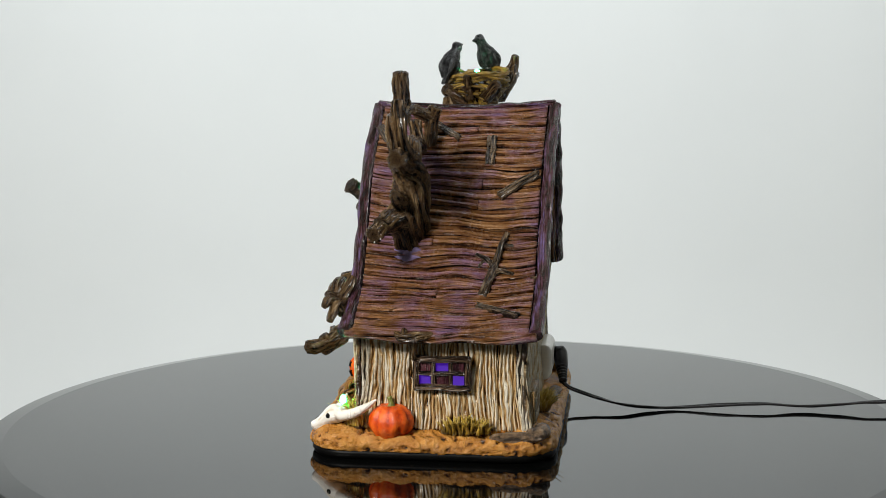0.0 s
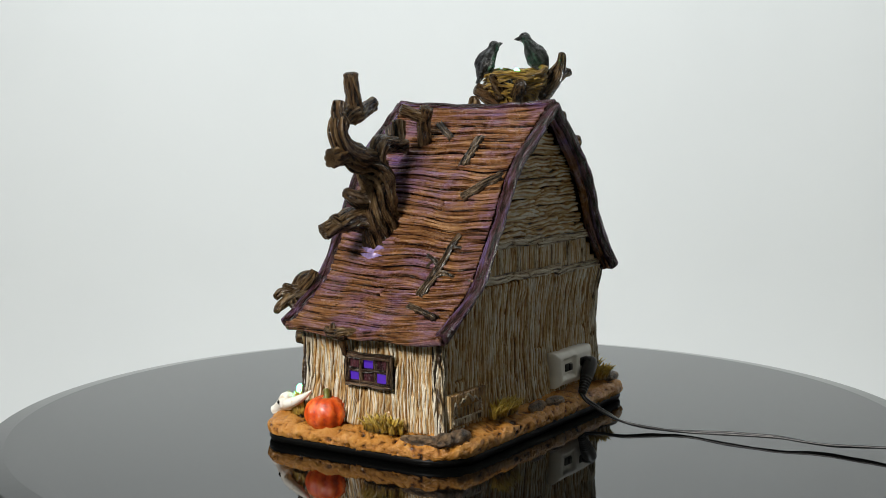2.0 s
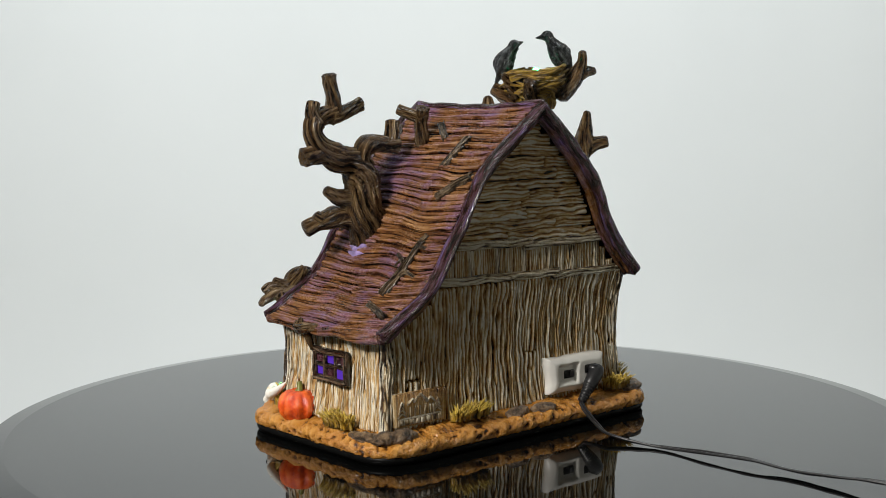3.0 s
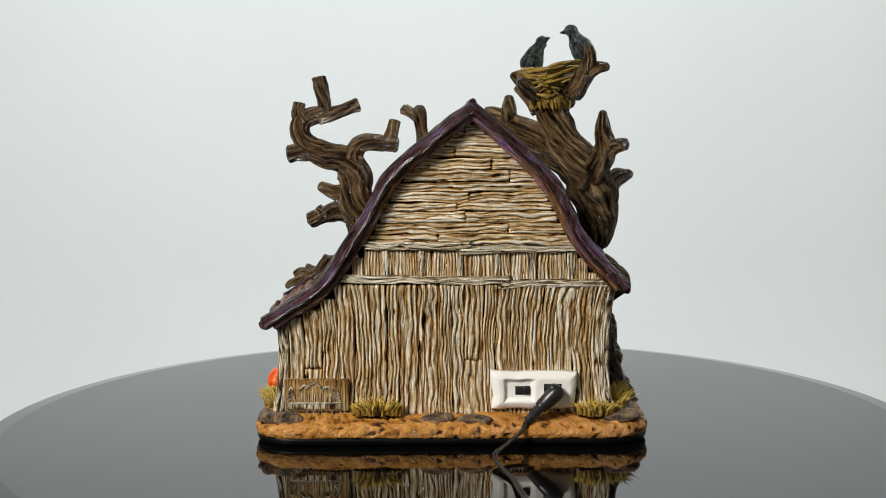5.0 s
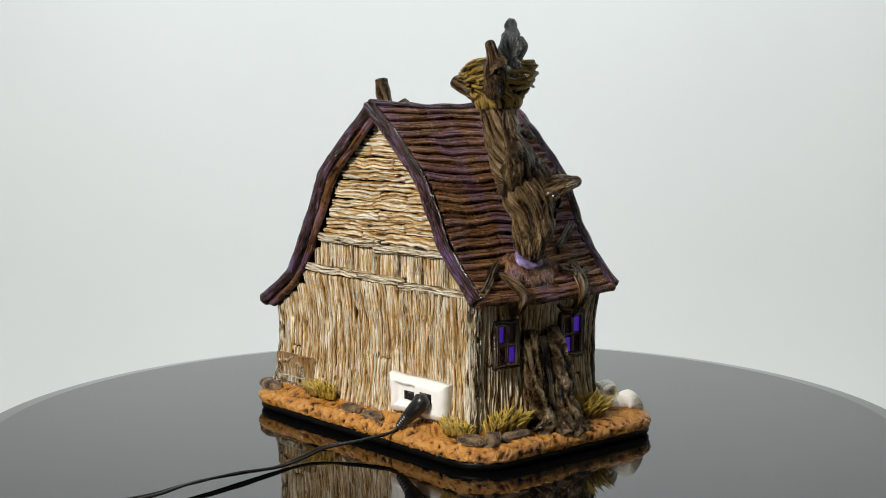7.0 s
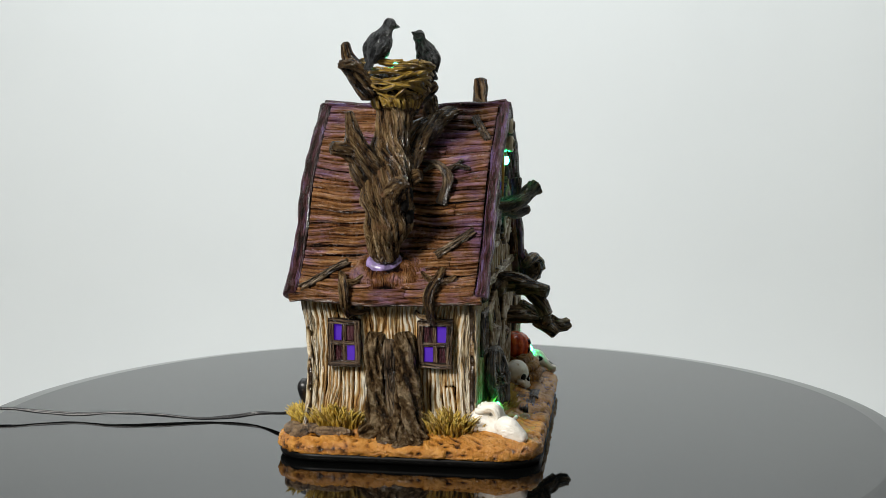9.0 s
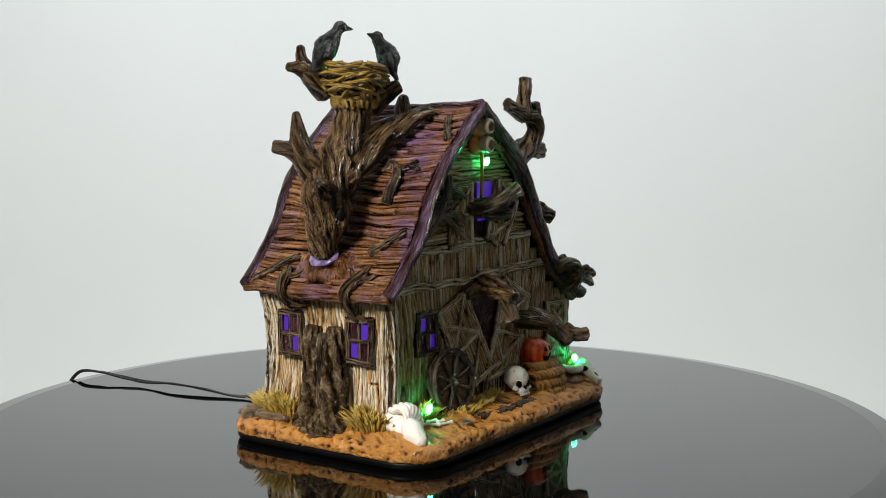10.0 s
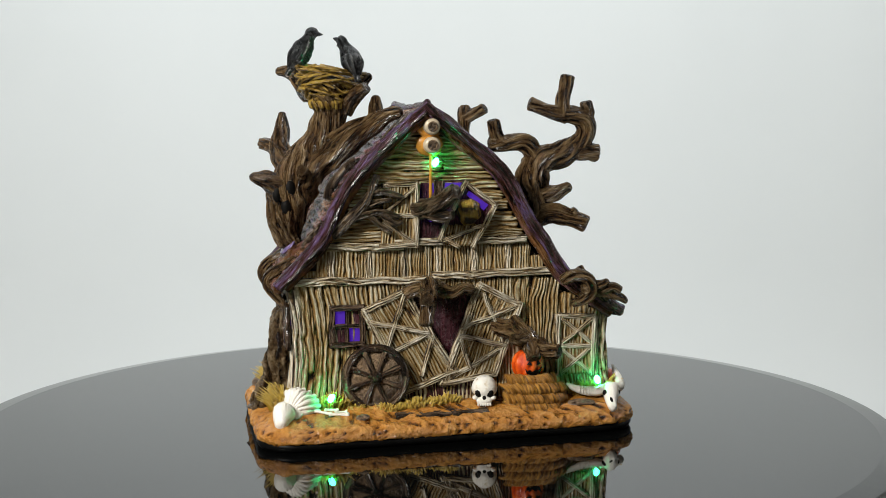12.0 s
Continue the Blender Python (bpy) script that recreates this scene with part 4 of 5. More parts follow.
def crow(tail, rump, chest, neck, head, beak, s, seed, label):
    V = Vector
    tail, rump, chest, neck, head, beak = V(tail), V(rump), V(chest), V(neck), V(head), V(beak)
    body = limb("crow", [(*tail, 0.0016 * s), (*tail.lerp(rump, 0.55), 0.003 * s), (*rump, 0.0066 * s), (*rump.lerp(chest, 0.5), 0.0084 * s), (*chest, 0.0074 * s), (*neck, 0.0044 * s), (*head, 0.0047 * s), (*head.lerp(beak, 0.42), 0.0026 * s)], CROW, HOUSE, seed, label, around=24, rough=0.14, ridges=7, twist=0.2, steps=5, cut=False, grain_len=260)
    limb("beak", [(*head.lerp(beak, 0.3), 0.0023 * s), (*head.lerp(beak, 0.7), 0.0015 * s), (*beak, 0.0004 * s)], CROW, body, seed, around=10, rough=0.02, steps=3, cut=False)
    axis = (chest - tail).normalized()
    side = axis.cross(V((0, 0, 1))).normalized()
    up = side.cross(axis)
    up = up if up.z > 0 else -up
    for sg in (-1, 1):
        c0, c1 = chest.lerp(rump, 0.15), tail.lerp(rump, 0.35)
        for k in range(6):
            f = k / 5
            lift = up * (0.0038 - 0.0065 * f) * s
            w = side * sg * 0.0066 * s
            limb("wing_feather", [(*(c0 + w * 0.9 + lift), 0.002 * s), (*(c0.lerp(c1, 0.4) + w * (1.15 - 0.1 * f) + lift), 0.0023 * s), (*(c0.lerp(c1, 0.98 - 0.07 * k) + w * 0.55 + lift * 0.4), 0.0006 * s)], CROW, body, seed + k, around=8, rough=0.15, ridges=3, steps=4, cut=False)
    for k in (-1, 0, 1):
        limb("tail_feather", [(*(rump.lerp(tail, 0.5) + side * k * 0.0016 * s), 0.0018 * s), (*(tail + side * k * 0.0024 * s - axis * 0.001), 0.0012 * s)], CROW, body, seed + 20 + k, around=8, rough=0.1, ridges=3, steps=4)
    return body


crow((-0.0968, 0.0254, 0.2265), (-0.092, 0.0232, 0.2345), (-0.0868, 0.0198, 0.2432), (-0.0838, 0.0172, 0.249), (-0.082, 0.0158, 0.252), (-0.0755, 0.0115, 0.2508), 0.83, 5.0, "black resin crow perched on the nest rim")
crow((-0.0552, -0.0056, 0.2215), (-0.0575, -0.003, 0.229), (-0.0605, -0.0008, 0.2375), (-0.0633, 0.0012, 0.2432), (-0.0648, 0.0022, 0.2462), (-0.0695, 0.0053, 0.2482), 0.77, 9.0, "smaller black resin crow perched on the nest rim")

# ---- windows, doors and fittings on the walls ----


def window(wall, o, across, normal, w, h, cols, rows, lit, seed, label):
    """A moulded sash window: dark frame and bars, panes lit purple or painted maroon. lit: a string of rows, P or m."""
    o, across, n, up = Vector(o), Vector(across), Vector(normal), Vector((0, 0, 1))
    bar = 0.003
    mid = 0.0 if cols % 2 == 0 else -w / 2 + w * (cols // 2) / cols
    win = board("window", o - up * (h / 2 + bar / 2) + n * 0.0022 + across * mid, up, across, n, h + bar, bar * 0.95, DARKWOOD, HOUSE, seed, 0.0006, 2, label, depth=0.003)
    for k in range(cols + 1):
        x = -w / 2 + w * k / cols
        if abs(x - mid) > 1e-6:
            board("frame_bar", o + across * x - up * (h / 2 + bar / 2) + n * (0.0026 if k in (0, cols) else 0.002), up, across, n, h + bar, bar * (1.25 if k in (0, cols) else 0.85), DARKWOOD, win, seed + k, 0.0006, 2, depth=0.003)
    for k in range(rows + 1):
        z = -h / 2 + h * k / rows
        board("frame_bar", o + up * z - across * (w / 2 + bar / 2) + n * (0.0029 if k in (0, rows) else 0.0023), across, up, n, w + bar, bar * (1.25 if k in (0, rows) else 0.85), DARKWOOD, win, seed + 9 + k, 0.0006, 2, depth=0.003)
    for r, row in enumerate(lit):
        for c, kind in enumerate(row):
            ctr = o + across * (-w / 2 + w * (c + 0.5) / cols) + up * (h / 2 - h * (r + 0.5) / rows)
            pw, ph = w / cols / 2 - 0.0013, h / rows / 2 - 0.0013
            bm = bmesh.new()
            q = [bm.verts.new(ctr + across * (sx * pw) + up * (sz * ph) + n * (0.0011 + 0.0004 * math.sin(seed + c * 2 + r))) for sx, sz in ((-1, -1), (1, -1), (1, 1), (-1, 1))]
            b = [bm.verts.new(v.co - n * 0.002) for v in q]
            bm.faces.new(q)
            bm.faces.new(b[::-1])
            for i in range(4):
                bm.faces.new((q[i], b[i], b[(i + 1) % 4], q[(i + 1) % 4]))
            part("pane", bm, PURPLE if kind == "P" else MAROON, win, "pane lit purple from inside" if kind == "P" else "maroon painted pane", smooth=False)
    return win


X, Y, Z = Vector((1, 0, 0)), Vector((0, 1, 0)), Vector((0, 0, 1))
window(WALL_FRONT, (-0.0684, YF, 0.069), X, -Y, 0.0188, 0.0232, 2, 2, ("Pm", "mP"), 3.0, "small four-pane window lit purple in a dark frame")
window(WALL_WEST, (XW, 0.0398, 0.0668), -Y, -X, 0.0158, 0.0245, 2, 2, ("Pm", "mP"), 5.0, "small four-pane window lit purple in a dark frame")
window(WALL_WEST, (XW, -0.0143, 0.0668), -Y, -X, 0.0168, 0.0245, 2, 2, ("mP", "Pm"), 7.0, "small four-pane window lit purple in a dark frame")
window(WALL_EAST, (XE, 0.0136, 0.0497), Y, X, 0.0298, 0.0166, 3, 2, ("mPm", "PmP"), 9.0, "wide six-pane window lit purple in a dark frame")

FY = YF - 0.0012


def front(x, z, out=0.0):
    return Vector((x, FY - out, z))


def panel(name, pts, out, thick, material, parent, label="", g=0.5):
    """A flat piece with the given outline on the front wall."""
    bm = bmesh.new()
    a = [bm.verts.new(front(x, z, out)) for x, z in pts]
    b = [bm.verts.new(front(x, z, out - thick)) for x, z in pts]
    bm.faces.new(a)
    bm.faces.new(b[::-1])
    k = len(pts)
    for i in range(k):
        bm.faces.new((a[i], b[i], b[(i + 1) % k], a[(i + 1) % k]))
    return part(name, bm, material, parent, label, g, smooth=False)


def beam(a, b, w, out, parent, seed, name="brace", material=None):
    p, q = front(*a, out), front(*b, out)
    d = q - p
    e = d.normalized() * (w * 0.35)
    return board(name, p - e, d, d.cross(-Y), -Y, d.length + 2 * e.length, w, material or TRIMWOOD, parent, seed, 0.0011, 2.6, depth=0.0028, end=0.0008)


def planked(name, corners, boards, out, parent_label, seed):
    """A leaf of upright boards between four corners: top left, top right, bottom right, bottom left."""
    tl, tr, br, bl = [Vector((c[0], 0, c[1])) for c in corners]
    leaf = panel(name, [corners[k] for k in (3, 2, 1, 0)], out, 0.0022, DARKWOOD, HOUSE, parent_label)
    for k in range(boards):
        t, t2 = (k + 0.5) / boards, 1 / boards
        a, b = bl.lerp(br, t), tl.lerp(tr, t)
        w = ((br - bl).length + (tr - tl).length) / 2 * t2
        d = b - a
        board("board", front(a.x, a.z, out + 0.0008), d, d.cross(-Y), -Y, d.length, w, OLDSIDING, leaf, seed + k * 3.1, 0.001, 3)
    return leaf


def barn_doors():
    deep = panel("doorway", [(-0.0365, 0.022), (0.0225, 0.022), (0.0225, 0.0905), (-0.0365, 0.0905)], -0.0006, 0.0012, MAROON, HOUSE, "dark maroon doorway between the barn doors", 0.45)
    a, b, c, d = (-0.0578, 0.0782), (-0.0325, 0.0898), (-0.0005, 0.038), (-0.031, 0.027)
    leaf = planked("barn_door", (a, b, c, d), 5, 0.0006, "crooked barn door leaf with pale cross braces hanging off its hinge", 3.0)
    for k, (p, q, w) in enumerate(((a, b, 0.0042), (b, c, 0.0044), (c, d, 0.004), (d, a, 0.0044), (b, (-0.0445, 0.0525), 0.0036), ((-0.0535, 0.0715), (-0.017, 0.063), 0.0034), ((-0.0165, 0.0635), (-0.0425, 0.0505), 0.0036), ((-0.0145, 0.061), (-0.022, 0.037), 0.0032))):
        beam(p, q, w, 0.0026 + 0.0003 * (k % 3), leaf, 11.0 + k)
    a, b, c, d = (0.016, 0.0925), (0.0421, 0.079), (0.0255, 0.0355), (-0.0079, 0.0303)
    leaf = planked("barn_door", (a, b, c, d), 5, 0.0006, "crooked barn door leaf with pale cross braces hanging off its hinge", 43.0)
    for k, (p, q, w) in enumerate(((a, b, 0.0042), (b, c, 0.0042), (c, d, 0.0038), (d, a, 0.005), ((0.0042, 0.0655), (0.0405, 0.0785), 0.0038), ((0.003, 0.0605), (0.0325, 0.0535), 0.0036), ((0.032, 0.0525), (-0.0045, 0.0335), 0.0036), ((0.0185, 0.087), (0.0305, 0.056), 0.003), ((0.0035, 0.0575), (0.009, 0.04), 0.003))):
        beam(p, q, w, 0.0026 + 0.0003 * (k % 3), leaf, 61.0 + k)
    a, b, c, d = (0.0666, 0.0708), (0.0915, 0.0695), (0.0905, 0.0325), (0.0682, 0.0325)
    leaf = planked("side_door", (a, b, c, d), 4, 0.0004, "narrow side door with pale frame and crossed braces", 73.0)
    for k, (p, q, w) in enumerate(((a, b, 0.0036), (b, c, 0.004), (d, a, 0.004), ((0.069, 0.0515), (0.091, 0.0505), 0.0032), ((0.069, 0.069), (0.0895, 0.0535), 0.003), ((0.0895, 0.068), (0.0705, 0.0535), 0.003), ((0.069, 0.05), (0.0885, 0.034), 0.003), ((0.0895, 0.0495), (0.07, 0.034), 0.003))):
        beam(p, q, w, 0.0022 + 0.0003 * (k % 3), leaf, 91.0 + k)
    # hayloft
    panel("loft_opening", [(-0.0285, 0.1185), (0.013, 0.1185), (0.0235, 0.1425), (0.006, 0.1572), (-0.0285, 0.1572)], 0.0006, 0.001, MAROON, HOUSE, "dark maroon hayloft opening")
    panel("loft_light", [(-0.0165, 0.146), (0.0035, 0.146), (0.005, 0.1572), (-0.0165, 0.1572)], 0.0011, 0.0015, PURPLE, HOUSE, "purple light in the hayloft opening")
    panel("loft_light", [(0.0075, 0.1495), (0.0185, 0.1395), (0.0215, 0.143), (0.009, 0.152)], 0.0012, 0.0015, PURPLE, HOUSE, "purple light in the hayloft opening")
    panel("loft_light", [(-0.016, 0.133), (-0.0075, 0.133), (-0.0075, 0.138), (-0.016, 0.138)], 0.0012, 0.0015, PURPLE, HOUSE, "purple light in the hayloft opening")
    blob("haycock", (0.0085, FY - 0.002, 0.139), (0.0075, 0.004, 0.0085), STRAW, HOUSE, 4.0, 0.15, 3.0, "heap of golden straw in the hayloft", ridge=lambda p: 0.35 * math.sin(p.x * 22 + p.z * 4))
    a, b, c, d = (-0.0453, 0.1562), (-0.024, 0.157), (-0.0248, 0.1185), (-0.0472, 0.1188)
    leaf = planked("loft_door", (a, b, c, d), 4, 0.0006, "open hayloft door leaf with pale frame", 101.0)
    for k, (p, q, w) in enumerate(((a, b, 0.0032), (b, c, 0.0036), (c, d, 0.0034), ((-0.045, 0.138), (-0.0245, 0.137), 0.003), ((-0.0245, 0.1555), (-0.044, 0.139), 0.0026), ((-0.045, 0.134), (-0.0255, 0.12), 0.0026))):
        beam(p, q, w, 0.0026 + 0.0003 * (k % 3), leaf, 111.0 + k)
    a, b, c, d = (0.0061, 0.1575), (0.0254, 0.1432), (0.0112, 0.1172), (-0.0105, 0.1265)
    low = planked("loft_door", ((-0.006, 0.131), (0.0165, 0.131), c, (-0.0075, 0.1185)), 4, 0.0018, "crooked open hayloft door leaf with pale frame", 121.0)
    for k, (p, q, w) in enumerate(((a, b, 0.003), (b, c, 0.0036), ((0.0061, 0.1575), (-0.0105, 0.1225), 0.0032), ((-0.008, 0.1215), (0.017, 0.1295), 0.003), ((-0.0065, 0.1225), (0.0015, 0.1175), 0.003))):
        beam(p, q, w, 0.0042 + 0.0003 * (k % 3), low, 131.0 + k)


barn_doors()


def front_branches():
    def tree(name, main, others, seed, label, material=None):
        m = limb(name, main, material or BARK, HOUSE, seed, label, around=28, steps=7, rough=0.25)
        for k, o in enumerate(others):
            limb("branch", o, material or BARK, m, seed + k + 1, around=16, steps=5)
    tree("door_branch", [(-0.0125, -0.034, 0.092, 0.0045), (-0.017, -0.044, 0.0935, 0.0052), (-0.02, -0.056, 0.0915, 0.005), (-0.0222, -0.064, 0.0845, 0.0046), (-0.0245, -0.069, 0.0775, 0.0042), (-0.0248, -0.0705, 0.0738, 0.0038)],
         [[(-0.019, -0.053, 0.0912, 0.0055), (-0.0225, -0.0625, 0.0905, 0.0048), (-0.0243, -0.0712, 0.0882, 0.0038)], [(-0.0125, -0.039, 0.0912, 0.005), (-0.003, -0.043, 0.0885, 0.0042), (0.004, -0.0435, 0.091, 0.0036), (0.0095, -0.0425, 0.0895, 0.0028)],
          [(-0.017, -0.04, 0.091, 0.0055), (-0.026, -0.042, 0.0915, 0.0045), (-0.032, -0.0405, 0.0885, 0.0035)]], 141.0, "dark gnarled branch reaching out over the barn doors")
    tree("low_branch", [(0.0265, -0.036, 0.066, 0.005), (0.032, -0.045, 0.0645, 0.0056), (0.0385, -0.056, 0.063, 0.005), (0.0455, -0.066, 0.0575, 0.0042), (0.051, -0.072, 0.0552, 0.0045), (0.0562, -0.0772, 0.0553, 0.0036)],
         [[(0.042, -0.06, 0.0615, 0.0055), (0.0385, -0.054, 0.066, 0.0046), (0.036, -0.047, 0.0715, 0.0032)], [(0.042, -0.06, 0.061, 0.0052), (0.0355, -0.064, 0.0605, 0.0042), (0.03, -0.0665, 0.0625, 0.0026)], [(0.041, -0.058, 0.061, 0.0055), (0.0425, -0.066, 0.0555, 0.005), (0.0425, -0.071, 0.0505, 0.0036)], [(0.0465, -0.067, 0.057, 0.0036), (0.0478, -0.0695, 0.061, 0.003)]], 151.0, "dark gnarled branch reaching out over the carved pumpkin")
    tree("loft_branch", [(-0.0245, -0.037, 0.1415, 0.0045), (-0.019, -0.0455, 0.142, 0.0052), (-0.0125, -0.0545, 0.146, 0.0046), (-0.0075, -0.059, 0.1505, 0.0042), (-0.0042, -0.062, 0.1532, 0.0044)],
         [[(-0.014, -0.051, 0.1455, 0.0036), (-0.0125, -0.0505, 0.152, 0.003), (-0.0118, -0.05, 0.1588, 0.0028)], [(-0.0195, -0.045, 0.1405, 0.0042), (-0.0125, -0.051, 0.138, 0.0036), (-0.0055, -0.0565, 0.1385, 0.0026)]], 161.0, "grey-brown branch lit green reaching out of the hayloft", TWIG)
    g = lambda x, z, o, r: (x, FY - o, z, r)
    tree("wall_branch", [g(-0.077, 0.1255, 0.0015, 0.003), g(-0.069, 0.1335, 0.0035, 0.0032), g(-0.0605, 0.1425, 0.004, 0.003), g(-0.054, 0.151, 0.0045, 0.0027), g(-0.0495, 0.1625, 0.0035, 0.0017)],
         [[g(-0.066, 0.136, 0.003, 0.0028), g(-0.056, 0.139, 0.005, 0.0024), g(-0.046, 0.1395, 0.0055, 0.002), g(-0.0365, 0.1365, 0.0045, 0.0015)], [g(-0.0535, 0.1515, 0.004, 0.0024), g(-0.0455, 0.1525, 0.0055, 0.002), g(-0.0345, 0.149, 0.0045, 0.0014)],
          [g(-0.055, 0.139, 0.004, 0.002), g(-0.0485, 0.1325, 0.0055, 0.0018), g(-0.041, 0.1275, 0.0045, 0.0014)], [g(-0.0475, 0.139, 0.005, 0.002), g(-0.0395, 0.1325, 0.0055, 0.0016), g(-0.0345, 0.1335, 0.004, 0.0012)], [g(-0.062, 0.141, 0.003, 0.002), g(-0.051, 0.1455, 0.005, 0.0018), g(-0.041, 0.1475, 0.004, 0.0012)]], 171.0, "dead branch creeping over the hayloft door", TWIG)


front_branches()


def insulators():
    for z, rad, sq in ((0.1922, 0.0046, True), (0.1808, 0.0048, False)):
        k = part("insulator", lathe_bm([(0, 0.0005), (rad * 0.7, 0.0005), (rad, 0), (rad * 1.1, -0.002), (rad * 0.85, -0.0035), (rad * 1.05, -0.005), (rad * 1.05, -0.0105), (0, -0.0105)], 24), CERAMIC, HOUSE, "cream ceramic end of a beam with a lamp rosette")
        k.matrix_local = pose(-0.0158, -0.0485, z, 90, 0, 0)
        part("rosette", lathe_bm([(0, 0.0014), (rad * 0.2, 0.0014), (rad * 0.3, 0.0007), (rad * 0.5, 0.0007), (rad * 0.6, 0.0012), (rad * 0.72, 0.0004)], 16), STONE, k)
        blob("ochre_surround", (-0.016, FY - 0.0015, z), (0.0086, 0.003, 0.0076), OCHRE, HOUSE, z * 50, 0.12, label="orange-brown stained wood round the beam end")
    limb("rope", [(-0.0159, FY - 0.004, 0.1775, 0.0011), (-0.016, FY - 0.0045, 0.165, 0.001), (-0.0161, FY - 0.004, 0.1465, 0.001)], OCHRE, HOUSE, 2.0, "ochre hoist rope hanging from the gable", around=8, rough=0.08, ridges=3, twist=6)


insulators()


def lamp(c, tilt, label):
    return blob("lamp", c, (0.0019, 0.0019, 0.0029), GREEN_LED, HOUSE, 0.0, 0.0, label=label, turn=tilt, div=3)


lamp((-0.0132, -0.0438, 0.1702), (10, 20, 0), "glowing green lamp under the gable")
lamp((-0.0802, -0.0475, 0.0262), (0, 30, 0), "glowing green lamp beside the rib cage")
lamp((0.0911, -0.0478, 0.0302), (0, -15, 0), "glowing green lamp beside the cattle skull")


def wheel():
    c = Vector((-0.0522, -0.0445, 0.0372))
    m = Matrix.Translation(c) @ Euler((radians(90 - 8), 0, radians(-4))).to_matrix().to_4x4()
    R = 0.0186
    ring = [(*(m @ Vector((R * math.cos(a), R * math.sin(a), 0))), 0.0026) for a in [2 * math.pi * k / 20 for k in range(21)]]
    rim = limb("wagon_wheel", ring, DARKWOOD, HOUSE, 181.0, "dark wooden eight-spoked wagon wheel leaning on the wall", around=12, rough=0.08, ridges=3, twist=0.3, steps=3)
    for k in range(8):
        a = radians(22.5 + 45 * k)
        limb("spoke", [(*(m @ Vector((r * math.cos(a), r * math.sin(a), 0.0004))), w) for r, w in ((0.003, 0.0013), (0.009, 0.0015), (0.0135, 0.0019), (R - 0.001, 0.0016))], DARKWOOD, rim, 182.0 + k, around=10, rough=0.08, steps=3)
    for k in range(8):
        a = radians(45 * k)
        blob("nail", m @ Vector((R * math.cos(a), R * math.sin(a), 0.0026)), (0.0006, 0.0006, 0.0006), STONE, rim, 0.0, 0.0, div=1)
    h = part("hub", lathe_bm([(0, 0.0042), (0.0018, 0.0042), (0.0024, 0.0034), (0.0028, 0.0028), (0.0042, 0.0024), (0.0045, 0.0005), (0.0045, -0.002), (0, -0.002)], 20), DARKWOOD, rim)
    h.matrix_local = m
    d = part("wheel_back", lathe_bm([(0, -0.0005), (R - 0.001, -0.0005), (R - 0.001, -0.004), (0, -0.004)], 32), STONE, rim, "brown board behind the spokes", 0.75)
    d.matrix_local = m


wheel()

# ---- on the ground ----


def tuft(c, spread, height, count, seed, lean=(0, 0), material=None, label="tuft of dry golden grass"):
    rnd = random.Random(seed)
    verts, faces, grain = [], [], []
    for k in range(count):
        a, r = rnd.uniform(0, 2 * math.pi), math.sqrt(rnd.random())
        x, y = c[0] + spread[0] * r * math.cos(a), c[1] + spread[1] * r * math.sin(a)
        z0 = c[2] - 0.003 + 0.45 * height * (1 - r) * rnd.random()
        hgt = height * rnd.uniform(0.4, 0.75) * (1 - 0.2 * r)
        dx, dy = lean[0] + 0.6 * r * math.cos(a) + rnd.uniform(-0.45, 0.45), lean[1] + 0.6 * r * math.sin(a) + rnd.uniform(-0.45, 0.45)
        ph, w = rnd.uniform(0, math.pi), rnd.uniform(0.0012, 0.002)
        b = len(verts)
        n = 4
        for i in range(n + 1):
            f = i / n
            cx, cy, cz = x + dx * hgt * f * f, y + dy * hgt * f * f, z0 + (hgt + 0.003) * (f - 0.12 * f * f)
            ww = w * (1.1 - f ** 1.5) + 0.0001
            for q in range(4):
                th = ph + q * math.pi / 2
                verts.append((cx + ww * math.cos(th) * (1 if q % 2 else 0.55), cy + ww * math.sin(th) * (1 if q % 2 else 0.55), cz))
                # Blades darken to the foot: shade in the clump's gaps, put into the colour.
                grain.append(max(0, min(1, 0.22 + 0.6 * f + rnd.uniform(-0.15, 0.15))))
        for i in range(n):
            for q in range(4):
                faces.append((b + i * 4 + q, b + i * 4 + (q + 1) % 4, b + (i + 1) * 4 + (q + 1) % 4, b + (i + 1) * 4 + q))
        faces.append(tuple(b + n * 4 + q for q in range(4)))
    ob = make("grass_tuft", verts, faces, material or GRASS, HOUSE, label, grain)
    ob["kind"] = "stuff"
    return ob


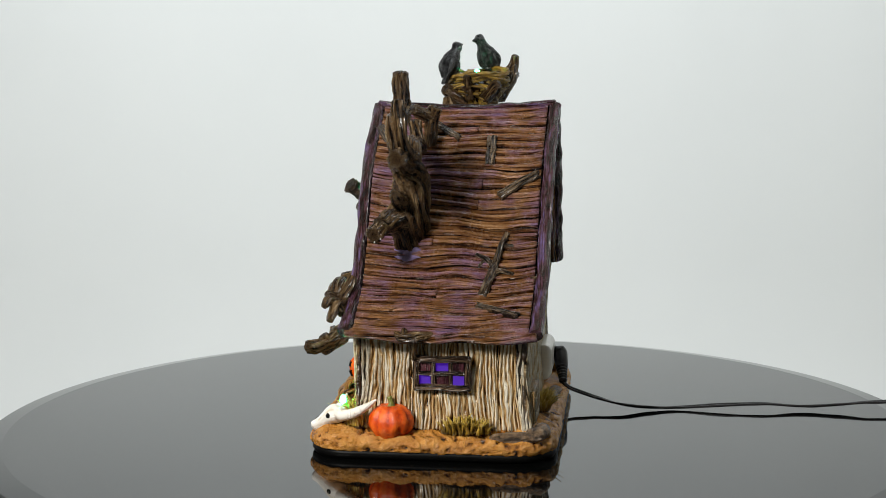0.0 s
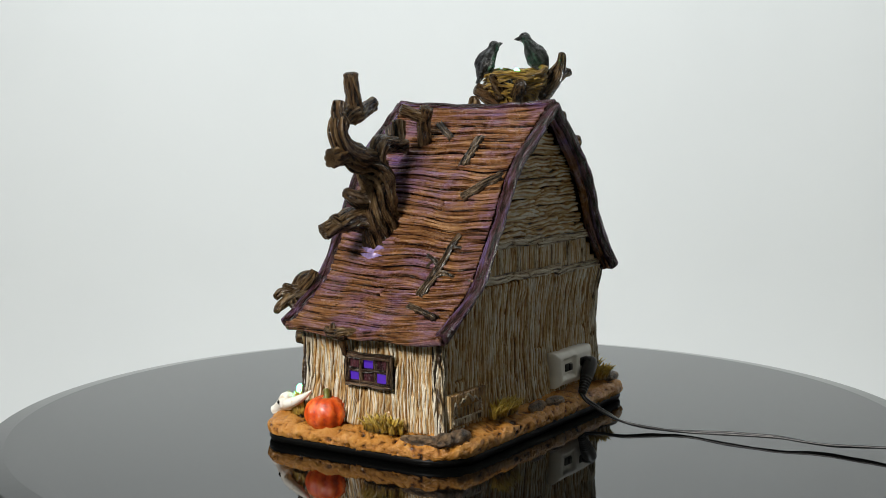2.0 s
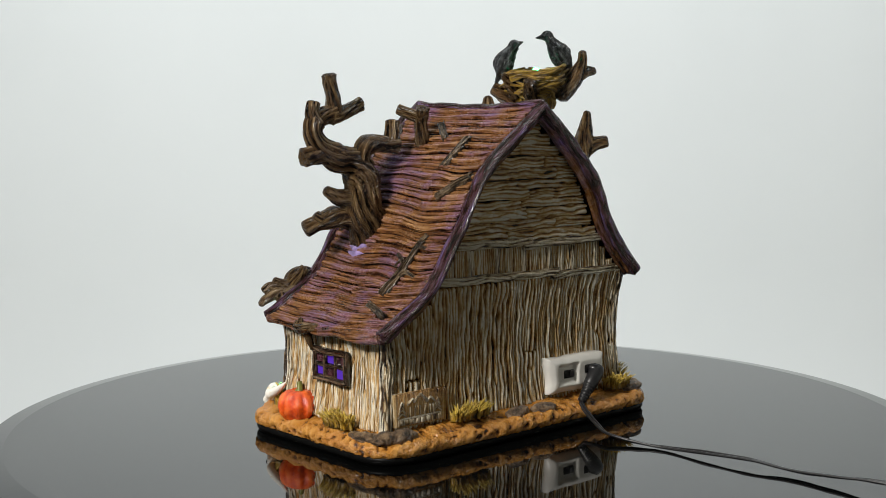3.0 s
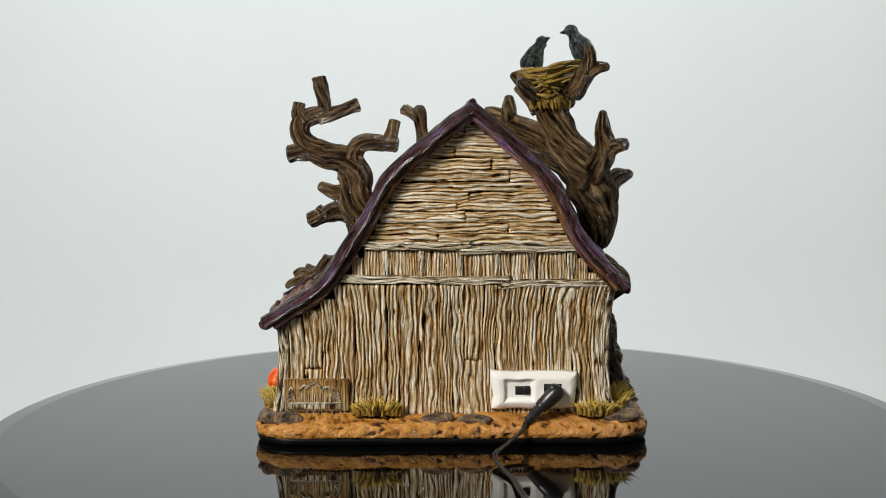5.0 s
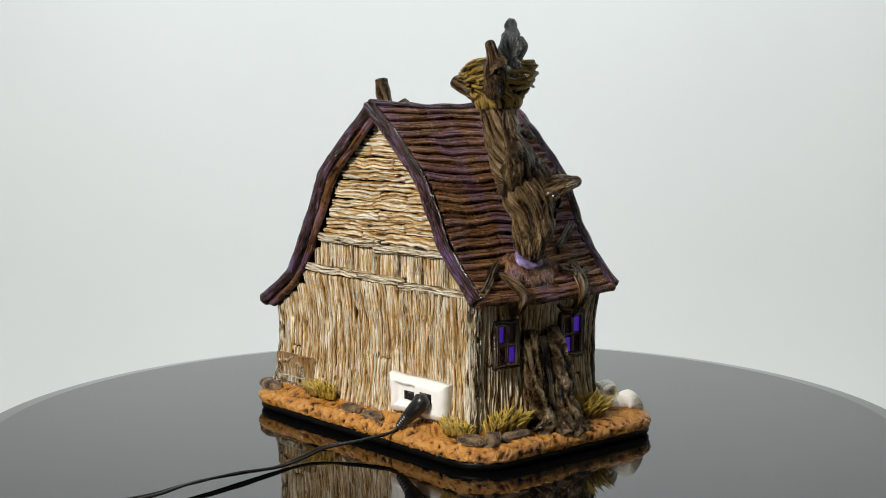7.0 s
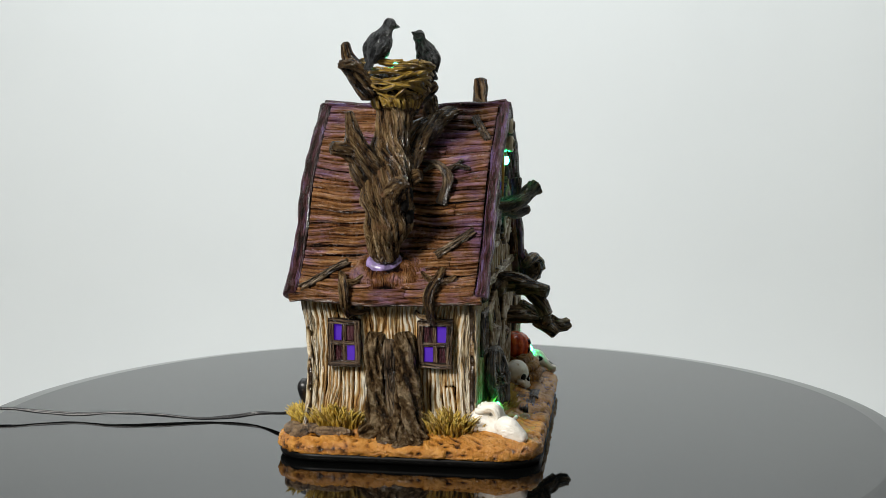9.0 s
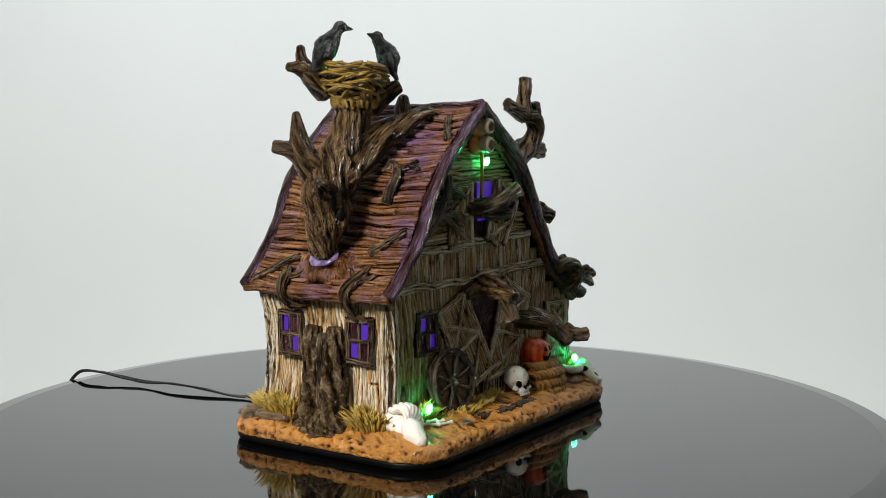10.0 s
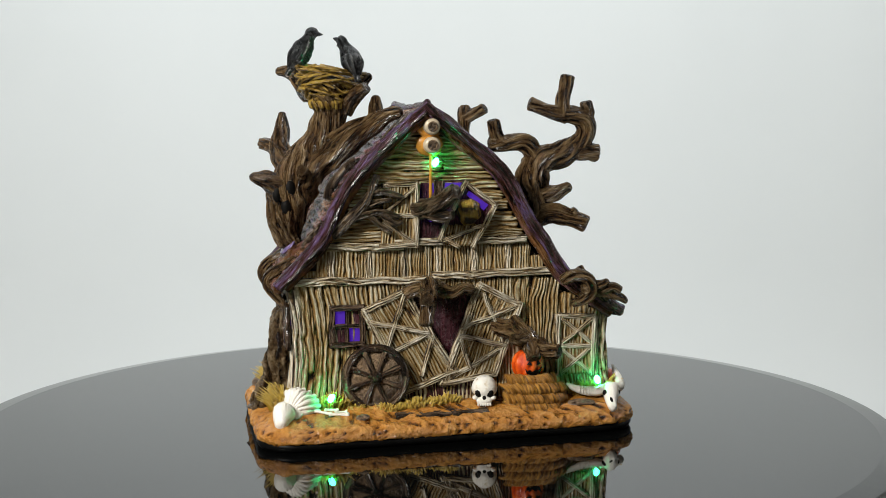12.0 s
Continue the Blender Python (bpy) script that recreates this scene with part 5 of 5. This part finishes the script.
for c, sp, h, n, lean in (((0.108, 0.0285, 0.0185), (0.004, 0.0135), 0.0105, 70, (0.5, 0)), ((0.0405, 0.0695, 0.02), (0.0145, 0.0035), 0.0105, 70, (0, 0.4)), ((-0.0925, 0.0705, 0.0195), (0.0105, 0.0035), 0.0095, 60, (0, 0.4)),
                          ((-0.1095, 0.0445, 0.0195), (0.004, 0.0155), 0.0145, 90, (-0.3, 0)), ((-0.1095, -0.0235, 0.017), (0.0055, 0.0125), 0.0175, 90, (-0.3, 0)), ((-0.0985, -0.0405, 0.019), (0.01, 0.0035), 0.012, 50, (0, -0.2)),
                          ((-0.0775, -0.041, 0.0195), (0.011, 0.004), 0.0115, 70, (0, -0.3)), ((-0.0455, -0.049, 0.0178), (0.011, 0.005), 0.0065, 70, (0, -0.3)), ((-0.025, -0.0465, 0.019), (0.013, 0.0045), 0.0062, 70, (0, -0.3)), ((-0.0065, -0.043, 0.0205), (0.009, 0.004), 0.006, 50, (0, -0.3)),
                          ((0.0875, -0.043, 0.0205), (0.0135, 0.004), 0.0125, 80, (0, -0.3)), ((-0.1, 0.0685, 0.019), (0.006, 0.003), 0.008, 30, (-0.2, 0.3)), ((-0.064, -0.0465, 0.0178), (0.006, 0.004), 0.006, 40, (0, -0.3)), ((0.1035, -0.037, 0.021), (0.004, 0.005), 0.011, 35, (0.3, -0.2))):
    tuft(c, sp, h * 1.15, int(n * 1.5), c[0] * 999, lean)


def stone(x, y, s, turn, seed, material=None, dz=0.0, label="flat brown stone set in the soil"):
    blob("stone", (x, y, ground_z(x, y) + dz), s, material or STONE, HOUSE, seed, 0.16, 1.7, label, (0, 0, turn))


for x, y, s, a, k in ((0.1095, 0.0565, (0.005, 0.012, 0.0032), 5, 1), (0.1085, 0.063, (0.0045, 0.009, 0.003), -20, 2), (0.1105, 0.0505, (0.0035, 0.0085, 0.0025), 10, 3), (0.1055, 0.0685, (0.006, 0.006, 0.004), 0, 4),
                      (0.003, 0.0725, (0.0105, 0.004, 0.004), 3, 5), (-0.0195, 0.073, (0.0105, 0.0045, 0.0035), -4, 6), (0.0965, 0.0715, (0.011, 0.005, 0.0045), 0, 7), (-0.108, 0.0705, (0.0115, 0.0055, 0.0035), 8, 8),
                      (-0.1165, 0.0635, (0.005, 0.0065, 0.0045), 0, 9), (-0.1165, 0.0445, (0.004, 0.0125, 0.0032), 0, 10), (-0.0625, -0.062, (0.0045, 0.003, 0.002), 10, 11), (0.078, -0.0555, (0.009, 0.005, 0.002), 0, 12), (-0.112, 0.0575, (0.006, 0.005, 0.0035), 0, 13)):
    stone(x, y, s, a, k * 3.7)
for k, (x, y, w) in enumerate(((-0.026, -0.0545, 0.012), (-0.006, -0.0535, 0.013), (0.0045, -0.0605, 0.012), (-0.0185, -0.0605, 0.013), (0.014, -0.0555, 0.011), (-0.0335, -0.0585, 0.008))):
    board("path_plank", (x - w, y, 0.0164 + 0.0003 * (k % 3)), (1, 0.05, 0), (0, 1, 0), (0, 0, 1), 2 * w, 0.0064, DARKWOOD, HOUSE, 200 + k * 7.7, 0.0008, 3, "dark weathered plank in the path before the doors", depth=0.004, end=0.002)


def trunk():
    """The split stump against the tree-side wall."""
    m = limb("tree_stump", [(-0.1035, 0.0215, 0.0725, 0.0042), (-0.1055, 0.022, 0.062, 0.005), (-0.107, 0.021, 0.048, 0.0048), (-0.109, 0.0195, 0.032, 0.0058), (-0.1115, 0.0165, 0.02, 0.008), (-0.114, 0.0145, 0.0105, 0.0098)], STUMP, HOUSE, 231.0, "rough glossy dark split tree stump against the wall", around=34, rough=0.34, ridges=5, steps=12, grain_len=90)
    B = lambda nodes, s, **k: limb("stem", nodes, STUMP, m, s, around=34, rough=0.34, ridges=5, steps=12, grain_len=90, **k)
    B([(-0.104, 0.005, 0.0725, 0.0048), (-0.1065, 0.003, 0.062, 0.0058), (-0.1085, 0.001, 0.048, 0.0064), (-0.1105, 0.0005, 0.032, 0.007), (-0.1135, 0.0, 0.02, 0.0088), (-0.1155, -0.0015, 0.0105, 0.0105)], 233.0)
    B([(-0.112, 0.003, 0.02, 0.007), (-0.117, -0.005, 0.015, 0.006), (-0.119, -0.0095, 0.0115, 0.0045)], 235.0)
    B([(-0.112, 0.014, 0.02, 0.007), (-0.114, 0.022, 0.0165, 0.006), (-0.1135, 0.0275, 0.0145, 0.004)], 236.0)
    B([(-0.113, 0.008, 0.02, 0.006), (-0.119, 0.0085, 0.016, 0.006), (-0.1225, 0.007, 0.0118, 0.004)], 237.0)
    limb("split_wood", [(-0.1045, 0.0128, 0.069, 0.0026), (-0.1065, 0.0118, 0.056, 0.0036), (-0.1085, 0.0108, 0.042, 0.0036), (-0.111, 0.009, 0.026, 0.003)], TWIG, m, 239.0, "paler bare wood in the split", around=16)


trunk()


def pumpkin(c, r, h, name, label, stem=True):
    def shape(p):
        a = math.atan2(p.y, p.x)
        rr = 1 - 0.1 * abs(math.cos(a * 5.5)) ** 6 * (1 - abs(p.z) ** 3)
        dip = -0.25 * math.exp(-(p.x ** 2 + p.y ** 2) * 9) * (1 if p.z > 0 else -0.5)
        return Vector((p.x * rr, p.y * rr, p.z * (1 + dip)))
    body = blob(name, c, (r, r, h), PUMPKIN, HOUSE, c[0] * 70, 0.03, 2.0, label, shape=shape, div=4, ridge=lambda p: -0.35 * abs(math.cos(math.atan2(p.y, p.x) * 5.5)) ** 10)
    if stem:
        z = c[2] + h * 0.7
        limb("stem", [(c[0], c[1], z, 0.0028), (c[0] - 0.0006, c[1], z + 0.0028, 0.0017), (c[0] - 0.001, c[1] - 0.0012, z + 0.0062, 0.0015)], LEAF, body, 3.0, "green pumpkin stem", around=12, ridges=5, rough=0.2, steps=4)
    return body


pumpkin((0.1048, -0.0162, 0.0212), 0.0136, 0.0112, "pumpkin", "glossy orange ribbed pumpkin with a green stem")


def lantern():
    c = Vector((0.0462, -0.0425, 0.0412))
    j = pumpkin(tuple(c), 0.0104, 0.0102, "carved_pumpkin", "orange carved pumpkin with black eyes and grin", stem=False)
    def cut(name, pts, th):
        verts, faces = [], []
        for r in (0.0095, 0.0112):
            for x, z in pts:
                a = x / 0.0105
                k = math.sqrt(max(0.05, 1 - (z / 0.0104) ** 2))
                verts.append(c + Vector((r * k * math.sin(a + th), -r * k * math.cos(a + th), z)))
        n = len(pts)
        faces = [tuple(range(n, 2 * n)), tuple(reversed(range(n)))] + [(i, (i + 1) % n, n + (i + 1) % n, n + i) for i in range(n)]
        make(name, verts, faces, HOLLOW, j, "black painted carving", smooth=False)
    cut("eye", [(-0.0048, 0.0015), (-0.0018, 0.0012), (-0.0028, 0.0042)], 0.15)
    cut("eye", [(0.0018, 0.0012), (0.0048, 0.0015), (0.003, 0.0042)], 0.15)
    cut("grin", [(-0.006, -0.0008), (-0.0045, -0.0028), (-0.003, -0.0018), (-0.001, -0.0032), (0.001, -0.002), (0.003, -0.003), (0.0045, -0.0018), (0.006, -0.0006), (0.005, -0.0045), (0.002, -0.0055), (-0.002, -0.0055), (-0.005, -0.0042)], 0.15)


lantern()


def hay():
    rnd = random.Random(31)
    pieces = [blob("hay", (0.0475, -0.0485, 0.024), (0.0195, 0.0085, 0.0092), HAY, HOUSE, 3.0, 0.08, div=3)]
    for tier, (z, out, half) in enumerate(((0.0335, 0.004, 0.0165), (0.0285, 0.0085, 0.0195), (0.0225, 0.0105, 0.0205), (0.0175, 0.0115, 0.0195))):
        n = 19 - tier % 2
        for k in range(n):
            f = (k + 0.5 + 0.35 * tier) / n * 2 - 1.02
            e = math.sqrt(max(0.02, 1 - 0.93 * f * f))
            x, y = 0.0478 + half * f + rnd.uniform(-0.0006, 0.0006), -0.0475 - out * e
            dx, lo = 0.0014 + rnd.uniform(-0.0008, 0.0012), rnd.uniform(0.0042, 0.0056)
            w = rnd.uniform(0.0013, 0.0017)
            pieces.append(limb("s", [(x - dx, y + 0.0035, z + 0.0016, w * 0.8), (x - 0.2 * dx, y - 0.0004, z + 0.0006, w), (x + 0.6 * dx, y - 0.0014, z - 0.45 * lo, w), (x + 0.5 * dx, y + 0.0002, z - lo, w * 0.5)], HAY, HOUSE, k * 1.1 + tier * 31, around=8, steps=4, rough=0.12, ridges=3, cut=False))
    h = merge("haystack", pieces, HOUSE, "heap of brown hay under the carved pumpkin")
    h["kind"] = "stuff"
    blob("ground_hay", (0.049, -0.0405, 0.031), (0.014, 0.005, 0.0055), HAY, HOUSE, 5.0, 0.2, 3.0, "brown hay behind the carved pumpkin")


hay()


def skull():
    c = Vector((0.0168, -0.047, 0.0292))
    def shape(p):
        p = p.copy()
        if p.z < -0.2:
            f = min(1.0, (-0.2 - p.z) / 0.7)
            p.x *= 1 - 0.38 * f
            p.y = p.y * (1 - 0.25 * f) - 0.12 * f
        return p
    parts = [blob("s", tuple(c), (0.0092, 0.0094, 0.0097), BONE, HOUSE, 7.0, 0.02, 2.0, shape=shape, div=4)]
    parts.append(blob("s", (c.x, c.y - 0.0068, c.z - 0.0074), (0.0058, 0.0036, 0.0034), BONE, HOUSE, 2.0, 0.05, 3.0, div=3))
    for dx in (-0.0041, 0.0041):
        parts.append(blob("s", (c.x + dx * 0.95, c.y - 0.0071, c.z - 0.0022), (0.0029, 0.0019, 0.0031), HOLLOW, HOUSE, dx * 900, 0.08, div=2))
        parts.append(blob("s", (c.x + dx * 1.55, c.y - 0.0058, c.z - 0.0055), (0.0022, 0.003, 0.0018), BONE, HOUSE, dx * 500, 0.05, div=2))
    parts.append(blob("s", (c.x, c.y - 0.0091, c.z - 0.0052), (0.0014, 0.0016, 0.0018), HOLLOW, HOUSE, 1.0, 0.1, div=2))
    for k in range(6):
        parts.append(blob("s", (c.x - 0.0042 + 0.0017 * k, c.y - 0.0098 + 0.0003 * abs(k - 2.5), c.z - 0.0098), (0.0008, 0.0009, 0.0014), BONE, HOUSE, k, 0.05, div=2))
    ob = merge("skull", parts, HOUSE, "white human-shaped skull with black eye sockets on the soil")
    foot, turned = Vector((c.x, c.y, c.z - 0.011)), Euler((0, 0, radians(-14))).to_matrix()
    for v in ob.data.vertices:
        v.co = foot + turned @ (v.co - foot) * 0.88


skull()


def cattle_skull():
    head = limb("cattle_skull", [(0.1, -0.0455, 0.0238, 0.0042), (0.099, -0.0505, 0.023, 0.0056), (0.0975, -0.0565, 0.0197, 0.0042), (0.0962, -0.0615, 0.0167, 0.0034), (0.0958, -0.0645, 0.0152, 0.003)], BONE, HOUSE, 251.0, "white horned cattle skull lying at the corner", around=20, rough=0.06, ridges=2, cut=False)
    limb("horn", [(0.1015, -0.049, 0.025, 0.003), (0.107, -0.0445, 0.0243, 0.0031), (0.1095, -0.037, 0.0265, 0.0028), (0.1098, -0.0295, 0.0305, 0.002), (0.1095, -0.0242, 0.0345, 0.0007)], BONE, head, 252.0, "ridged white horn", around=14, rough=0.07, ridges=0, cut=False)
    first = [(0.1015, -0.049, 0.025, 0.003), (0.107, -0.0445, 0.0243, 0.0031), (0.1095, -0.037, 0.0265, 0.0028), (0.1098, -0.0295, 0.0305, 0.002), (0.1095, -0.0242, 0.0345, 0.0007)]
    horn = [(0.096, -0.05, 0.0245, 0.003), (0.0895, -0.051, 0.0235, 0.003), (0.082, -0.051, 0.024, 0.0027), (0.0745, -0.0505, 0.0262, 0.002), (0.07, -0.05, 0.029, 0.0007)]
    limb("horn", horn, BONE, head, 253.0, "ridged white horn", around=14, rough=0.07, ridges=0, cut=False)
    for k in range(9):
        for path, yaw in ((horn, -8), (first, 85)):
            q = smooth_path(path, 4)[2 + k]
            blob("horn_ring", q[:3], (0.0011, q[3] * 1.16, q[3] * 1.16), BONE, head, k, 0.03, div=2, turn=(0, 0, yaw))
    for dx in (-1, 1):
        blob("eye_socket", (0.0985 + dx * 0.0043, -0.0535 - (0.001 if dx < 0 else 0), 0.0228), (0.0018, 0.0024, 0.002), HOLLOW, head, dx * 3.0, 0.1, div=2, label="black eye socket")
    blob("nose_hole", (0.0958, -0.0615, 0.0195), (0.0013, 0.0034, 0.0013), HOLLOW, head, 4.0, 0.1, div=2, turn=(35, 0, 0), label="black nose hole")


cattle_skull()


def rib_cage():
    """Bleached ribs fanned over a spine, and a long snouted head by the corner."""
    def shape(p):
        far = max(0.0, p.y)
        return Vector((p.x * (0.62 + 0.5 * far), p.y, p.z * (0.7 + 0.45 * far)))

    m = blob("rib_cage", (-0.1015, -0.0455, 0.0195), (0.0135, 0.0125, 0.0112), BONE, HOUSE, 3.0, 0.1, 1.5, "bleached white fanned ribs and skull of an animal on the soil", (18, 0, -24), shape, 4)
    hub = Vector((-0.1075, -0.054, 0.0205))
    for k in range(10):
        a = radians(-28 + 17 * k)
        far = Vector((-0.0985, -0.0385, 0.0205)) + Vector((0.0125 * math.cos(a) - 0.001, -0.0045 * math.cos(a) - 0.003, 0.0118 * math.sin(a)))
        mid = hub.lerp(far, 0.55) + Vector((0.0, -0.003, 0.0032 * math.sin(a) + 0.0012))
        limb("rib", [(*hub.lerp(far, 0.12), 0.0011), (*mid, 0.0019), (*hub.lerp(far, 0.88), 0.002), (*far, 0.0014)], BONE, m, 271.0 + k, around=10, rough=0.06, ridges=2, steps=5, cut=False)
    limb("snout", [(-0.1085, -0.0525, 0.0205, 0.0044), (-0.1098, -0.0575, 0.0208, 0.0064), (-0.1112, -0.0622, 0.0182, 0.0056), (-0.1125, -0.0668, 0.0152, 0.0036)], BONE, m, 270.0, "long white snout", around=16, rough=0.06, cut=False)
    for dx in (-0.0045, 0.0042):
        blob("eye_socket", (-0.1105 + dx, -0.0585, 0.0222), (0.0012, 0.0016, 0.0012), STONE, m, dx * 900, 0.1, div=2)
    for k, (a, b) in enumerate((((-0.0905, -0.0505, 0.0195), (-0.082, -0.0555, 0.0185)), ((-0.084, -0.049, 0.0195), (-0.0765, -0.0495, 0.019)), ((-0.082, -0.056, 0.0182), (-0.071, -0.0575, 0.0178)), ((-0.078, -0.0525, 0.0185), (-0.0715, -0.0515, 0.018)))):
        A, B = Vector(a), Vector(b)
        limb("bone", [(*A, 0.0014), (*A.lerp(B, 0.2), 0.0009), (*A.lerp(B, 0.8), 0.0009), (*B, 0.0014)], BONE, HOUSE, k * 2.0, "small white bone on the soil", around=8, rough=0.05, steps=3, cut=False)


rib_cage()

# ---- back: maker's plate, battery box, plug ----


def plate():
    y = 0.0672
    p = part("maker_plate", box_bm((0.0575, 0.062, 0.0192), (0.0968, y, 0.0388), 0.0008), SIDING, HOUSE, "moulded brown plate with a little house and a line of raised letters", 0.5)
    P = lambda x, z: (x, y + 0.0002, z)
    def stroke(name, pts, r):
        limb(name, [(*P(x, z), r) for x, z in pts], TRIMWOOD, p, pts[0][0] * 900, around=8, rough=0.05, ridges=2, steps=2, cut=False)
    stroke("roof_line", [(0.088, 0.0325), (0.0845, 0.0353), (0.0822, 0.0338)], 0.0008)
    stroke("roof_line", [(0.0835, 0.0335), (0.0785, 0.0372), (0.0732, 0.033)], 0.0009)
    stroke("roof_line", [(0.0735, 0.0322), (0.0705, 0.0345), (0.0672, 0.0318)], 0.0008)
    stroke("sill_line", [(0.095, 0.0243), (0.062, 0.0243)], 0.0006)
    for x in (0.0862, 0.0822, 0.0785, 0.0748, 0.0708, 0.0682):
        stroke("post", [(x, 0.0248), (x, 0.0305)], 0.0006)
    for x, h in ((0.0925, 0.0105), (0.0648, 0.009)):
        for k in range(4):
            w = 0.0028 * (1 - k / 4.5)
            stroke("tree_tier", [(x - w, 0.0255 + k * h / 4.6), (x, 0.0275 + k * h / 4.6), (x + w, 0.0255 + k * h / 4.6)], 0.0006)
    # raised letters as plain bars
    for k in range(8):
        x = 0.0955 - 0.0043 * k
        part("letter_bar", box_bm((x - 0.0034, y - 0.0005, 0.0206), (x, y + 0.001, 0.0238), 0.0003), TRIMWOOD, p, "", 0.6)


plate()


def battery_box():
    o = Vector((-0.0298, 0.0665, 0.0203))
    W, H = 0.0514, 0.0232

    def place(u, v):
        x, z = u * W, v * H
        wob = 0.0012 * fbm(x * 70, z * 70, 2.0, 2)
        return o + Vector((-x + wob, 0, z + wob)), Vector((0, 1, 0))

    def lift(u, v):
        x, z = u * W, v * H
        edge = min(x, W - x, z, H - z)
        d = 0.0038 * min(1.0, edge / 0.004) ** 0.5
        inside = min(x - 0.0078, 0.0262 - x, z - 0.0048, 0.0185 - z)
        d -= 0.0024 * max(0.0, min(1.0, inside / 0.0022 + 0.3))
        return d + 0.0002 * fbm(x * 200, z * 200, 1.0, 2), 0.5

    b = patch("switch_box", 64, 32, place, lift, 0.0055, WHITE, HOUSE, "white moulded switch box with a power socket")
    part("switch_slot", box_bm((-0.0533, 0.066, 0.0292), (-0.0443, 0.0683, 0.0345), 0.0003), SOCKET, b, "black switch slot")
    part("switch_slider", box_bm((-0.0528, 0.068, 0.0297), (-0.0492, 0.0695, 0.034), 0.0003), BLACK, b, "black slide switch")
    part("socket_hole", box_bm((-0.0725, 0.068, 0.0308), (-0.0615, 0.0705, 0.0365), 0.0004), SOCKET, b, "black socket opening")


battery_box()

# ---- the cord on the plate ----
CORD = new("power_cord")
tagged(CORD, "thin black twin power cord with an angled moulded plug", "cord")


def cord():
    a, b = Vector((-0.0685, 0.0745, 0.0318)), Vector((-0.0525, 0.077, 0.0165))
    d = (b - a).normalized()
    m = Matrix.Translation(a) @ d.to_track_quat("Z", "Y").to_matrix().to_4x4()
    L = (b - a).length
    prof = [(0, -0.0048), (0.002, -0.0046), (0.0038, -0.0035), (0.0047, -0.0012), (0.005, 0.001), (0.0048, 0.006), (0.0044, 0.0115), (0.004, 0.0122)]
    z, r = 0.0124, 0.0041
    while z < L + 0.002:
        prof += [(r, z), (r, z + 0.0011), (r * 0.72, z + 0.0013), (r * 0.72, z + 0.0019)]
        z, r = z + 0.0021, r * 0.93
    prof += [(0.0014, z), (0, z)]
    plug = part("plug", lathe_bm(prof, 28), BLACK, CORD, "black moulded angled plug with ribbed strain relief")
    plug.matrix_local = m
    tip = part("plug_barrel", lathe_bm([(0, 0), (0.0032, 0), (0.0034, 0.0008), (0.0034, 0.006), (0, 0.006)], 20), BLACK, plug)
    tip.matrix_local = m.inverted() @ Matrix.Translation((-0.0675, 0.0708, 0.0335)) @ Euler((radians(-90), 0, 0)).to_matrix().to_4x4()
    e = b + d * 0.003
    path = [tuple(e), (-0.0475, 0.0835, 0.0108), (-0.0385, 0.1, 0.0072), (-0.03, 0.1175, 0.0046), (-0.0335, 0.137, 0.0022), (-0.0385, 0.156, 0.0016), (-0.0405, 0.182, 0.0034), (-0.0435, 0.212, 0.0044), (-0.0455, 0.238, 0.003), (-0.0475, 0.262, 0.0042), (-0.05, 0.285, 0.006), (-0.0535, 0.305, 0.0042), (-0.056, 0.318, -0.012), (-0.057, 0.322, -0.035)]
    for s in (-1, 1):
        pts = []
        for k, p in enumerate(path):
            q = Vector(path[min(k + 1, len(path) - 1)]) - Vector(path[max(k - 1, 0)])
            side = Vector((-q.y, q.x, 0)).normalized() * 0.00075 * s
            pts.append((p[0] + side.x, p[1] + side.y, p[2] + 0.0004 * s * math.sin(k * 1.3), 0.00085))
        limb("wire", pts, BLACK, CORD, 0.0, around=10, rough=0.0, ridges=0, steps=8)


cord()


def motions():
    rows = [(t, pose(0, 0, 0, 0, 0, a)) for t, a in TURN]
    for thing in (HOUSE, TABLE, CORD):
        walk(thing, rows)


motions()
